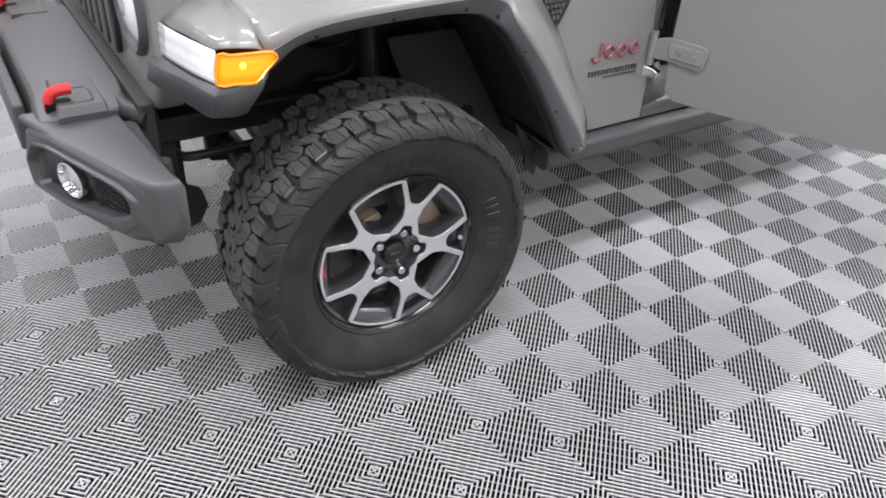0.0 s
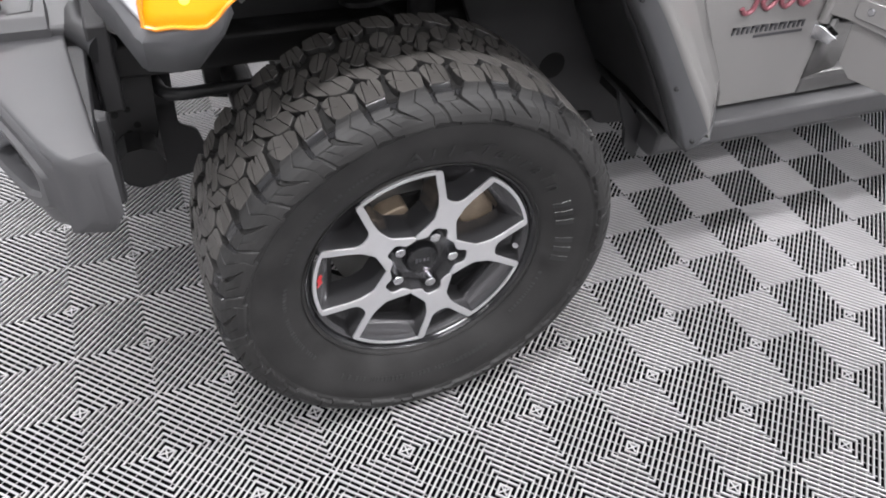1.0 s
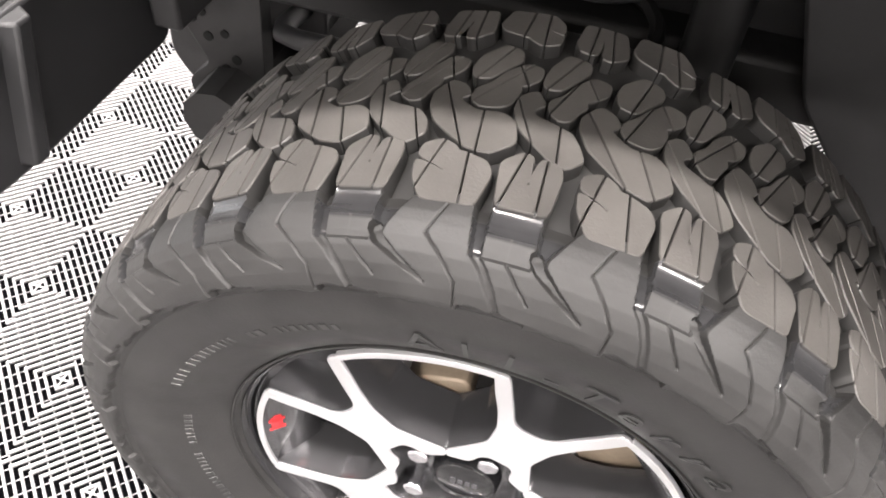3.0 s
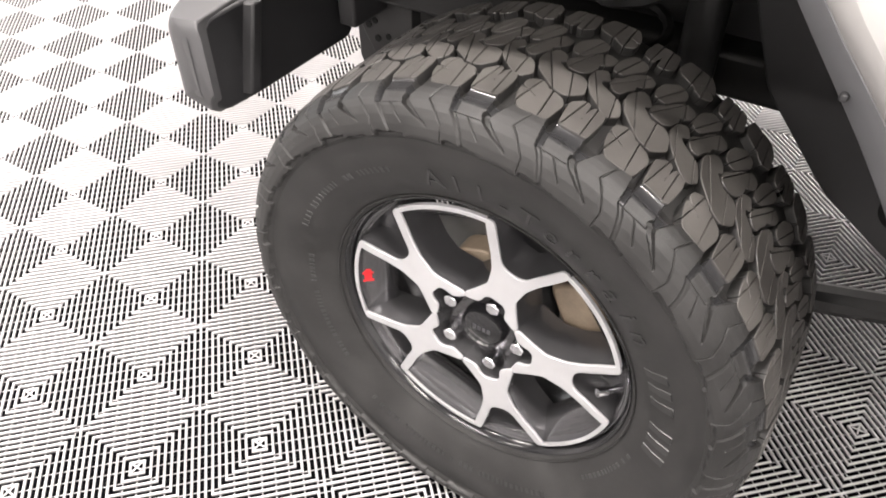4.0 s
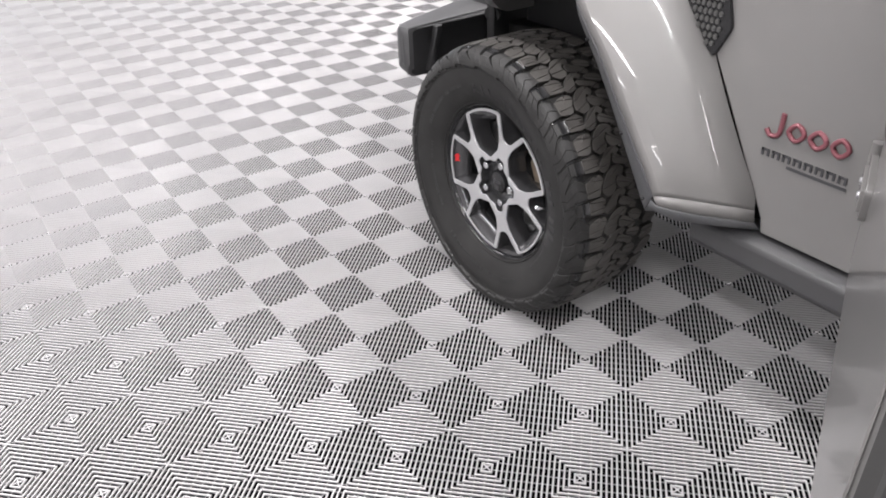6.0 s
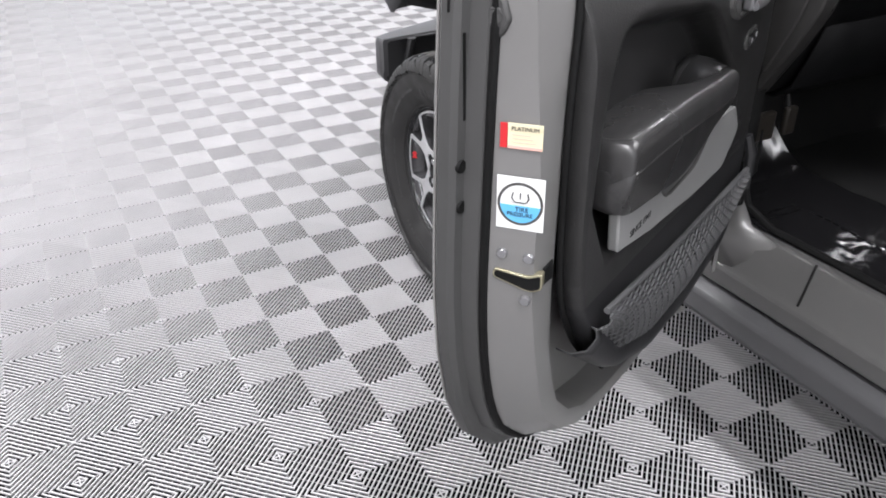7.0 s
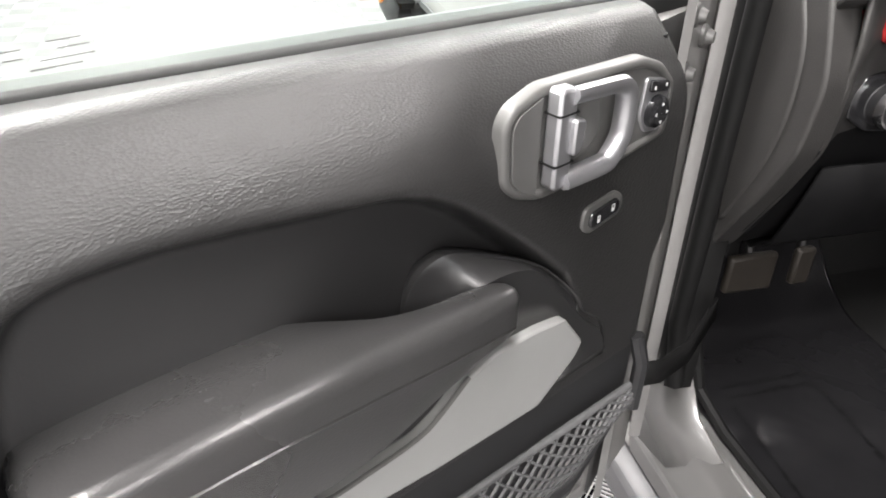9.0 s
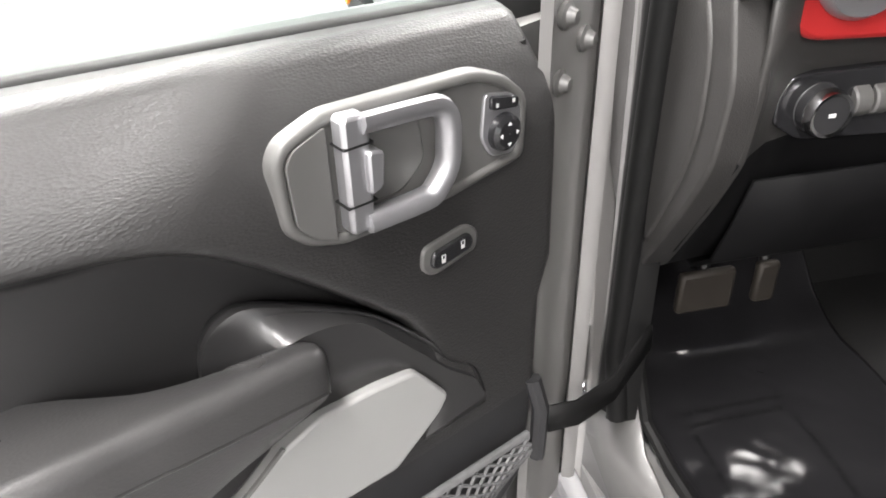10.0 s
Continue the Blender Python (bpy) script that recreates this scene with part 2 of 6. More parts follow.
def rounded(pts, r, seg=4):
    """The polygon with its corners rounded."""
    out = []
    for i, p in enumerate(pts):
        a, b, p = Vector(pts[i - 1]), Vector(pts[(i + 1) % len(pts)]), Vector(p)
        k = min(r, (a - p).length * 0.45, (b - p).length * 0.45)
        s, e = p + (a - p).normalized() * k, p + (b - p).normalized() * k
        for j in range(seg + 1):
            t = j / seg
            out.append(tuple(s.lerp(p, t).lerp(p.lerp(e, t), t)))
    return out


def smooth_line(pts, n=4, closed=False):
    """A Catmull-Rom curve through the points."""
    P = [Vector(p) for p in pts]
    c, out = len(P), []
    for i in range(c if closed else c - 1):
        p1, p2 = P[i], P[(i + 1) % c]
        p0 = P[i - 1] if closed or i else p1 * 2 - p2
        p3 = P[(i + 2) % c] if closed or i + 2 < c else p2 * 2 - p1
        for j in range(n):
            t = j / n
            out.append(0.5 * ((2 * p1) + (p2 - p0) * t + (2 * p0 - 5 * p1 + 4 * p2 - p3) * t * t + (3 * p1 - p0 - 3 * p2 + p3) * t ** 3))
    if not closed:
        out.append(P[-1])
    return [tuple(p) for p in out]


def loft(rows, closed=False, bm=None, caps=False, ring=False):
    """A skin over rows of points; closed joins each row's ends, ring the last row to the first."""
    bm = bm or bmesh.new()
    vs = [[bm.verts.new(p) for p in row] for row in rows]
    pairs = list(zip(vs, vs[1:])) + ([(vs[-1], vs[0])] if ring else [])
    for a, b in pairs:
        n = len(a)
        for i in range(n if closed else n - 1):
            j = (i + 1) % n
            bm.faces.new((a[i], a[j], b[j], b[i]))
    if caps:
        bm.faces.new(vs[0][::-1])
        bm.faces.new(vs[-1])
    return bm


def tube(line, r, sides=8, bm=None, flat=1.0):
    """A round bar along a line of points."""
    rows = []
    P = [Vector(p) for p in line]
    side = None
    for i, p in enumerate(P):
        d = (P[min(i + 1, len(P) - 1)] - P[max(i - 1, 0)]).normalized()
        if side is None:
            side = d.orthogonal().normalized()
        side = (side - d * side.dot(d)).normalized()
        up = d.cross(side)
        rr = r[i] if isinstance(r, (list, tuple)) else r
        rows.append([p + (side * math.cos(a) + up * math.sin(a) * flat) * rr for a in (2 * math.pi * k / sides for k in range(sides))])
    return loft(rows, True, bm, True)


def spun(profile, n=96, a0=0.0, a1=2 * math.pi, bm=None):
    """A profile of (radius, y) turned about the y axis."""
    full = abs(a1 - a0 - 2 * math.pi) < 1e-6
    rows = [[(r * math.cos(a), y, r * math.sin(a)) for r, y in profile] for a in (a0 + (a1 - a0) * k / n for k in range(n if full else n + 1))]
    return loft(rows, False, bm, False, full)


def polar(r, deg):
    return (r * math.cos(radians(deg)), r * math.sin(radians(deg)))


def lettering(text, size, depth=0.0006):
    """A mesh of letters in the x-y plane, centred."""
    cu = bpy.data.curves.new("letters", "FONT")
    cu.body, cu.size, cu.extrude, cu.align_x, cu.align_y, cu.resolution_u = text, size, depth, "CENTER", "CENTER", 3
    ob = bpy.data.objects.new("letters", cu)
    scene.collection.objects.link(ob)
    dg = bpy.context.evaluated_depsgraph_get()
    me = bpy.data.meshes.new_from_object(ob.evaluated_get(dg))
    bpy.data.objects.remove(ob)
    bm = bmesh.new()
    bm.from_mesh(me)
    return bm


# ---- room ----
X0, X1, Y0, Y1 = -9.5, 9.0, -7.0, 9.5
for name, a, b in (("wall_south", (X0 - 0.2, Y0 - 0.2, 0), (X1 + 0.2, Y0, CEILING)), ("wall_north", (X0 - 0.2, Y1, 0), (X1 + 0.2, Y1 + 0.2, CEILING))):
    tagged(part(name, boxed(a, b), BACKWALL if name == "wall_south" else WALL), "plain grey painted showroom wall" if name == "wall_south" else "plain white painted showroom wall", "wall", kind="structure")
# end walls with a wide shop window each, bright daylight outside
for name, x, out, w0, w1, num in (("wall_west", X0, -0.2, -1.2, 5.6, 1), ("wall_east", X1, 0.2, 0.6, 7.4, 2)):
    bm = bmesh.new()
    xa, xb = min(x, x + out), max(x, x + out)
    for a, b in (((xa, Y0, 0), (xb, w0, CEILING)), ((xa, w1, 0), (xb, Y1, CEILING)), ((xa, w0, 0), (xb, w1, 0.5)), ((xa, w0, 3.9), (xb, w1, CEILING))):
        box(bm, a, b)
    tagged(part(name, bm, WALL), "white painted showroom wall with a wide window", "wall", kind="structure")
    win = tagged(new("window_%d" % num), "wide shop window with grey posts", "window", kind="structure")
    for k in range(5):
        y = w0 + (w1 - w0) * k / 4
        part("window_post", boxed((xa + 0.06, y - 0.04, 0.5), (xb - 0.06, y + 0.04, 3.9)), BEZEL, win, bevel=0.005)
    tagged(part("backdrop_%d" % num, boxed((x + 6 * out, w0 - 1.5, -0.5), (x + 6.1 * out, w1 + 1.5, 5.0)), DAYLIGHT), "plain bright daylight outside the window", "backdrop", kind="structure")
tagged(part("ceiling", boxed((X0 - 0.2, Y0 - 0.2, CEILING), (X1 + 0.2, Y1 + 0.2, CEILING + 0.2)), CEIL), "grey painted showroom ceiling", "ceiling", kind="structure")
for lx, ly, _ in LAMPS:
    lamp = tagged(part("ceiling_light", boxed((lx - 1.25, ly - 0.17, CEILING - 0.08), (lx + 1.25, ly + 0.17, CEILING - 0.002)), WALL), "long white ceiling light panel, switched on", "light", "ceiling lights")
    part("diffuser", boxed((lx - 1.2, ly - 0.12, CEILING - 0.09), (lx + 1.2, ly + 0.12, CEILING - 0.081)), GLOWLAMP, lamp)

# ---- car: wheel ----
car = tagged(new("car"), "grey off-road car with its driver's door open on ribbed tiles", "car")
HUB = (0.0, 0.0, 0.4125)
wheel = new("wheel")
wheel.parent, wheel.matrix_basis = car, pose(*HUB)

R_TYRE, HALF, MID = 0.4175, 0.121, 0.092
PITCHES = 23
STEP = 2 * math.pi / PITCHES
SIDE = [(0.238, 0.002), (0.247, -0.006), (0.262, -0.017), (0.290, -0.032), (0.325, -0.042), (0.352, -0.044), (0.376, -0.038), (0.385, -0.029), (0.392, -0.018)]
YC = 0.122
CROWN = [(0.397, 0.0), (0.4045, 0.04), (0.406, YC)]
half = SIDE + CROWN
profile = half + [(r, 2 * YC - y) for r, y in half[-2::-1]]
bm = spun(profile, 184)
for v in bm.verts:
    v.co.z = max(v.co.z, -HUB[2] + 0.002)
bm.faces.ensure_lookup_table()
# carcass between the blocks is coloured dark for the gaps' shade
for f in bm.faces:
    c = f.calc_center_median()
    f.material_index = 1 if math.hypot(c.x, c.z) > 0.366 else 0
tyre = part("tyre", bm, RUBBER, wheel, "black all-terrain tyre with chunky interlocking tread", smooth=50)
tyre.data.materials.append(GROOVESHADE)


def crown(w):
    """The radius and y of the tread at w, from -1 (outer shoulder) to 1 (inner)."""
    return R_TYRE - 0.0105 * abs(w if w < 0.248 else 0.496 - w) ** 3.2, MID + w * HALF


def cut(pts, p, d, gap):
    """The two halves of a polygon, split by the line through p along d with a gap between."""
    n = Vector((-d[1], d[0])).normalized()
    out = []
    for sign in (1, -1):
        half, m = [], len(pts)
        for i in range(m):
            a, b = Vector(pts[i]), Vector(pts[(i + 1) % m])
            da, db = sign * (a - Vector(p)).dot(n) - gap / 2, sign * (b - Vector(p)).dot(n) - gap / 2
            if da >= 0:
                half.append(tuple(a))
            if da * db < 0:
                half.append(tuple(a.lerp(b, da / (da - db))))
        if len(half) > 2 and abs(area(half)) > 0.0004:
            out.append(half)
    return out


def lug(bm, pts, pitch, top=0.0, deep=0.0125, flip=False, shrink=0.0006, sipes=(), grow=0.0):
    """A tread block: a polygon of (s, w), s in pitches round the tyre, w across it, cut by sipes at angles."""
    if flip:
        pts = [(-s, -w) for s, w in pts]
    unit = STEP * R_TYRE
    k = HALF / unit
    whole = offset(rounded([(s, w * k) for s, w in pts], 0.035, 2), grow / unit)
    pieces = [whole]
    mid = Vector((sum(p[0] for p in whole), sum(p[1] for p in whole))) / len(whole)
    for ang, shift in sipes:
        d = polar(1, ang)
        at = (mid.x - d[1] * shift, mid.y + d[0] * shift)
        pieces = [h for q in pieces for h in cut(q, at, d, 0.0011 / unit)]
    for flat in pieces:
        inner = offset(flat, -shrink / unit)
        rings = []
        for poly, dr in ((flat, -deep), (flat, -0.0012 + top), (inner, top)):
            row = []
            for s, wk in poly:
                r, y = crown(wk / k)
                a = (pitch + s) * STEP
                row.append(((r + dr) * math.cos(a), y, (r + dr) * math.sin(a)))
            rings.append(row)
        vs = [[bm.verts.new(p) for p in row] for row in rings]
        for a, b in zip(vs, vs[1:]):
            for i in range(len(a)):
                j = (i + 1) % len(a)
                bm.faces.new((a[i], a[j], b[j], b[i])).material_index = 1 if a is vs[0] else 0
        bm.faces.new(vs[-1])


# blocks of one pitch, row by row from the outer shoulder to the inner one
EDGE_A = [(0.905, -0.750), (0.925, -0.60), (0.945, -0.43), (0.835, -0.325), (0.775, -0.335), (0.765, -0.47), (0.752, -0.60), (0.742, -0.47), (0.715, -0.34), (0.60, -0.36), (0.575, -0.46), (0.60, -0.745)]
EDGE_B = [(0.345, -0.80), (0.43, -0.66), (0.46, -0.52), (0.23, -0.600), (0.455, -0.475), (0.45, -0.385), (0.34, -0.325), (0.25, -0.375), (0.225, -0.415), (0.185, -0.415), (0.03, -0.465), (-0.015, -0.55), (0.03, -0.79)]
ROW_C = [
    [(0.35, -0.24), (0.465, -0.14), (0.535, 0.02), (0.545, 0.14), (0.46, 0.285), (0.355, 0.24), (0.315, 0.15), (0.36, 0.12), (0.375, 0.085), (0.325, 0.05), (0.22, -0.02), (0.05, -0.002), (-0.03, -0.06), (-0.085, -0.24), (0.045, -0.375), (0.20, -0.345)],
    [(0.84, -0.18), (0.92, -0.09), (0.985, 0.07), (0.97, 0.21), (0.88, 0.28), (0.81, 0.16), (0.865, 0.12), (0.885, 0.075), (0.85, 0.03), (0.75, -0.01), (0.60, -0.06), (0.53, -0.15), (0.49, -0.265), (0.58, -0.365), (0.67, -0.32)],
]
ROW_D = [
    [(0.28, 0.12), (0.275, 0.215), (0.19, 0.30), (0.12, 0.43), (0.0, 0.555), (-0.105, 0.53), (-0.10, 0.42), (-0.03, 0.345), (0.02, 0.315), (0.0, 0.25), (0.035, 0.12), (0.10, 0.065), (0.22, 0.055)],
    [(0.775, 0.13), (0.77, 0.225), (0.70, 0.29), (0.64, 0.44), (0.53, 0.565), (0.42, 0.53), (0.43, 0.43), (0.50, 0.355), (0.57, 0.30), (0.555, 0.24), (0.60, 0.17), (0.63, 0.07), (0.70, 0.05)],
]
ROW_E = [
    [(0.33, 0.36), (0.36, 0.46), (0.33, 0.60), (0.20, 0.74), (0.08, 0.70), (0.07, 0.60), (0.155, 0.47), (0.22, 0.36)],
    [(0.84, 0.35), (0.855, 0.45), (0.83, 0.60), (0.74, 0.74), (0.60, 0.72), (0.59, 0.62), (0.67, 0.50), (0.74, 0.36)],
]
# the inner edge is the outer one turned about
EDGE_F = [[(0.30 - a, 0.496 - b) for a, b in poly] for poly in (EDGE_A, EDGE_B)]
bm = bmesh.new()
dice = random.Random(7)


def jitter(poly):
    """The block's outline with its corners a little uneven, as moulded."""
    return [(a + dice.uniform(-0.006, 0.006), b + dice.uniform(-0.006, 0.006)) for a, b in poly]


for p in range(PITCHES):
    for poly in ROW_C:
        lug(bm, jitter(poly), p, grow=0.0023, sipes=((dice.choice((62, 68, 74)), -0.10 + dice.uniform(-0.02, 0.02)), (dice.choice((70, 77, 84)), 0.12 + dice.uniform(-0.02, 0.02))))
    for poly in ROW_D:
        lug(bm, jitter(poly), p, grow=0.0023, sipes=((dice.choice((108, 116, 122)), dice.uniform(-0.10, -0.04)), (dice.choice((66, 74)), 0.13)))
    for poly in ROW_E:
        lug(bm, jitter(poly), p, grow=0.0026, sipes=((dice.choice((104, 112)), dice.uniform(-0.02, 0.02)),))
    for poly in EDGE_F:
        lug(bm, jitter(poly), p, grow=0.0016, deep=0.019, sipes=((92, -0.08), (86, 0.07)))
    lug(bm, EDGE_A, p, -0.0003, deep=0.019, grow=0.0016, sipes=((99, -0.085), (88, 0.085)))
    lug(bm, EDGE_B, p, 0.0004, deep=0.019, grow=0.0016, sipes=((100, -0.10), (84, 0.115)))
for v in bm.verts:
    v.co.z = max(v.co.z, -HUB[2] + 0.0005)
tread = part("tread", bm, TREAD, wheel, "worn brownish tread blocks cut by fine sipes", smooth=25)
tread.data.materials.append(GROOVESHADE)
tagged(tread, kind="stuff")


# side lugs: the outer shoulder with its scoops, run-out grooves and hooked slits
EDGE_LINE = [(0.0040, 0.4124), (-0.006, 0.4118), (-0.014, 0.4102), (-0.022, 0.4070), (-0.031, 0.4022), (-0.039, 0.3958), (-0.0455, 0.3870), (-0.0502, 0.3770), (-0.0525, 0.3670), (-0.0520, 0.3580), (-0.0485, 0.3500), (-0.0420, 0.3420)]
LEN = [0.0]
for (ya, ra), (yb, rb) in zip(EDGE_LINE, EDGE_LINE[1:]):
    LEN.append(LEN[-1] + math.hypot(yb - ya, rb - ra))


def band(x, a, b, soft):
    """1 between a and b, 0 outside, eased over soft."""
    t = max(0.0, min(1.0, (x - a) / soft + 0.5)) * max(0.0, min(1.0, (b - x) / soft + 0.5))
    return t


def near_line(s, l, pts):
    """How far (s, l) lies from a line, in metres, and how far along the line that is, from 0 to 1."""
    best, unit = (9.0, 0.0), STEP * 0.40
    n = len(pts) - 1
    for i in range(n):
        (x0, y0), (x1, y1) = ((pts[i][0] * unit, pts[i][1]), (pts[i + 1][0] * unit, pts[i + 1][1]))
        for turn in (-1, 0, 1):
            x = (s + turn) * unit
            t = max(0.0, min(1.0, ((x - x0) * (x1 - x0) + (l - y0) * (y1 - y0)) / ((x1 - x0) ** 2 + (y1 - y0) ** 2)))
            d = math.hypot(x - x0 - t * (x1 - x0), l - y0 - t * (y1 - y0))
            best = min(best, (d, (i + t) / n))
    return best


HOOK = [(0.575, 0.0335), (0.54, 0.0415), (0.42, 0.0520), (0.22, 0.0665)]
SLOT = [(0.935, 0.0420), (0.875, 0.0500), (0.80, 0.0640), (0.74, 0.0790)]
FORK = [(0.79, 0.0680), (0.69, 0.0830)]
ZIGZAG = [(0.165, 0.010), (0.255, 0.0330), (0.13, 0.0480), (0.03, 0.0630), (0.02, 0.0830)]
CREASE = [(0.745, 0.026), (0.745, 0.0430), (0.645, 0.0560), (0.56, 0.0660)]


def ease_in(t):
    t = max(0.0, min(1.0, t))
    return t * t * (3 - 2 * t)


def shoulder(s, l):
    """Depth below the shoulder's line at s (in pitches) and l (metres from the tread's edge), and its surface: 0 plain,
    1 shiny, 2 darkened as in shade.
    """
    deep, shine = 0.0, 0
    # scoop behind the fingered block, closed by a crisp lower edge
    inside_scoop = band(s, 0.600, 0.912, 0.012)
    if 0.002 < l < 0.0265 and inside_scoop:
        k = (l - 0.002) / 0.0245
        deep = max(deep, inside_scoop * 0.0050 * math.sin(math.pi * min(1.0, k ** 0.85)) ** 0.7)
        shine = 1 if inside_scoop > 0.5 else 0
    deep = max(deep, inside_scoop * 0.0030 * band(l, 0.0265, 0.0425, 0.0012))
    # run-out groove on one side of the scoop, tapering into the hook
    lo, hi = 0.36 + 0.16 * min(1.0, l / 0.032), 0.598 - 0.012 * min(1.0, l / 0.032)
    k = band(s, lo, hi, 0.03) * band(l, -0.01, 0.0345, 0.003)
    if k:
        deep = max(deep, k * (0.0130 - 0.0070 * (l / 0.034)))
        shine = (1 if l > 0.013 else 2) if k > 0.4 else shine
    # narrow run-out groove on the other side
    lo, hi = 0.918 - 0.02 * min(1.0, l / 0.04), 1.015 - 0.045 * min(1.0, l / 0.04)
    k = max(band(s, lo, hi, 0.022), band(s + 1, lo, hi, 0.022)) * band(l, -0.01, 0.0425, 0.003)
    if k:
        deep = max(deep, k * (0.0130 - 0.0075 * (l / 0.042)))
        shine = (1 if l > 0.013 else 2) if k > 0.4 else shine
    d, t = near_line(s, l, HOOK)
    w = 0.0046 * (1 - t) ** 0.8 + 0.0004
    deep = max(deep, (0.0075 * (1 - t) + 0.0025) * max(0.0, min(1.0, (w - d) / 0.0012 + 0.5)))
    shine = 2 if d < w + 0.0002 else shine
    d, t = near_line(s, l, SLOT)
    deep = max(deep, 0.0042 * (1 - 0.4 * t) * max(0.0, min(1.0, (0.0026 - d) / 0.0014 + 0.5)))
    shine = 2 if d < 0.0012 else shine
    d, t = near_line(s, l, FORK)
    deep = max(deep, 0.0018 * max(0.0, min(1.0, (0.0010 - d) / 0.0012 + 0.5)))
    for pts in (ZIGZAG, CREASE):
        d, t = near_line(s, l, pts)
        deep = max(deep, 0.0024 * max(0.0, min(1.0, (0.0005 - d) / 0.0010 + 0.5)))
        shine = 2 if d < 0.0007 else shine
    # ragged lower end, where the lugs stand proud of the sidewall
    end = 0.0800 + (0.004 if s % 1 < 0.55 else -0.002) + 0.0018 * math.sin(19 * s) * math.sin(7 * s + 1)
    deep += 0.0060 * ease_in((l - end) / 0.007)
    return deep, shine


SEGS, BANDS = 120, 96
heights = []
for j in range(BANDS + 1):
    l = LEN[-1] * j / BANDS
    y, r = (float(np.interp(l, LEN, [q[i] for q in EDGE_LINE])) for i in (0, 1))
    y2, r2 = (float(np.interp(min(LEN[-1], l + 0.004), LEN, [q[i] for q in EDGE_LINE])) for i in (0, 1))
    y1, r1 = (float(np.interp(max(0, l - 0.004), LEN, [q[i] for q in EDGE_LINE])) for i in (0, 1))
    ln = math.hypot(y2 - y1, r2 - r1)
    ny, nr = (r2 - r1) / ln, -(y2 - y1) / ln
    row = []
    for i in range(SEGS + 1):
        deep, shine = shoulder((i / SEGS) % 1.0, l)
        row.append((i / SEGS, r - nr * deep, y - ny * deep, shine))
    heights.append(row)
for p in range(PITCHES):
    verts, faces, shiny = [], [], []
    for row in heights:
        for u, r, y, _ in row:
            a = (p + u) * STEP
            verts.append((r * math.cos(a), y, max(r * math.sin(a), -HUB[2] + 0.001)))
    n = SEGS + 1
    for j in range(BANDS):
        for i in range(SEGS):
            faces.append((j * n + i, j * n + i + 1, (j + 1) * n + i + 1, (j + 1) * n + i))
            shiny.append(heights[j][i][3])
    me = bpy.data.meshes.new("side_lug")
    me.from_pydata(verts, [], faces)
    me.materials.append(RUBBER)
    me.materials.append(WORN)
    me.materials.append(GROOVESHADE)
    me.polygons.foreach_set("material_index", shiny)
    me.shade_smooth()
    me.set_sharp_from_angle(angle=radians(38))
    part("side_lug", me, RUBBER, wheel)
bm = bmesh.new()
for r, y, h in ((0.2500, -0.0100, 0.0016),):
    spun([(r - h, y + 0.003), (r - h * 0.6, y - h), (r + h * 0.6, y - h), (r + h, y + 0.003)], 160, bm=bm)
part("bead_rib", bm, RUBBER, wheel, smooth=50)


def arc_letters(text, radius, centre_deg, size, pitch_deg, bend=1):
    """Raised letters on the sidewall, read with their feet to the hub."""
    big = bmesh.new()
    n = len(text)
    for i, ch in enumerate(text):
        if ch == " ":
            continue
        one = lettering(ch, size, 0.0005)
        a = radians(centre_deg + (n / 2 - 0.5 - i) * pitch_deg)
        base = float(np.interp(radius, [q[0] for q in SIDE], [q[1] for q in SIDE]))
        for v in one.verts:
            rr, tt = radius + v.co.y, v.co.x
            y = float(np.interp(rr, [q[0] for q in SIDE], [q[1] for q in SIDE]))
            v.co = (rr * math.cos(a) + tt * math.sin(a), y - 0.0016 - v.co.z, rr * math.sin(a) - tt * math.cos(a))
        me = bpy.data.meshes.new("t")
        one.to_mesh(me)
        one.free()
        big.from_mesh(me)
        bpy.data.meshes.remove(me)
    return big


tagged(part("raised_word", arc_letters("All-Terrain", 0.294, 67.1, 0.045, 6.5), LETTER, wheel, "raised black sidewall lettering", smooth=0), kind="stuff")
for k in range(7):
    if k == 3:
        continue
    a = 23 - k * 5
    r0, r1 = (0.278, 0.312)
    rows = []
    for r in (r0, (r0 + r1) / 2, r1):
        y = float(np.interp(r, [q[0] for q in SIDE], [q[1] for q in SIDE]))
        rows.append([(r * math.cos(radians(a + d)), y - e, r * math.sin(radians(a + d))) for d, e in ((-1.5, -0.002), (-1.2, 0.0014), (1.2, 0.0014), (1.5, -0.002))])
    part("raised_bar", loft(rows, True, caps=True), LETTER, wheel)
# small raised print that cannot be read, as bars
bm = bmesh.new()
rng = random.Random(11)
for start, stop, radius, high in ((112, 158, 0.300, 0.009), (170, 214, 0.285, 0.007), (232, 300, 0.296, 0.010), (318, 344, 0.270, 0.006)):
    a = start
    while a < stop:
        wide = rng.uniform(0.7, 1.5)
        if rng.random() > 0.2:
            rows = []
            for r in (radius, radius + high):
                y = float(np.interp(r, [q[0] for q in SIDE], [q[1] for q in SIDE]))
                rows.append([(r * math.cos(radians(a + d)), y - e, r * math.sin(radians(a + d))) for d, e in ((0, -0.001), (0.1, 0.0008), (wide - 0.1, 0.0008), (wide, -0.001))])
            loft(rows, True, bm, True)
        a += wide + 0.7
tagged(part("raised_print", bm, LETTER, wheel, "small raised black print", smooth=0), kind="stuff")

# rim: barrel, lip, five forked spokes, hub
part("rim_lip", spun([(0.2345, 0.010), (0.238, -0.001), (0.2425, -0.0045), (0.246, -0.002), (0.2465, 0.004), (0.240, 0.008), (0.236, 0.018)], 128), GLOSSBLACK, wheel, smooth=60)
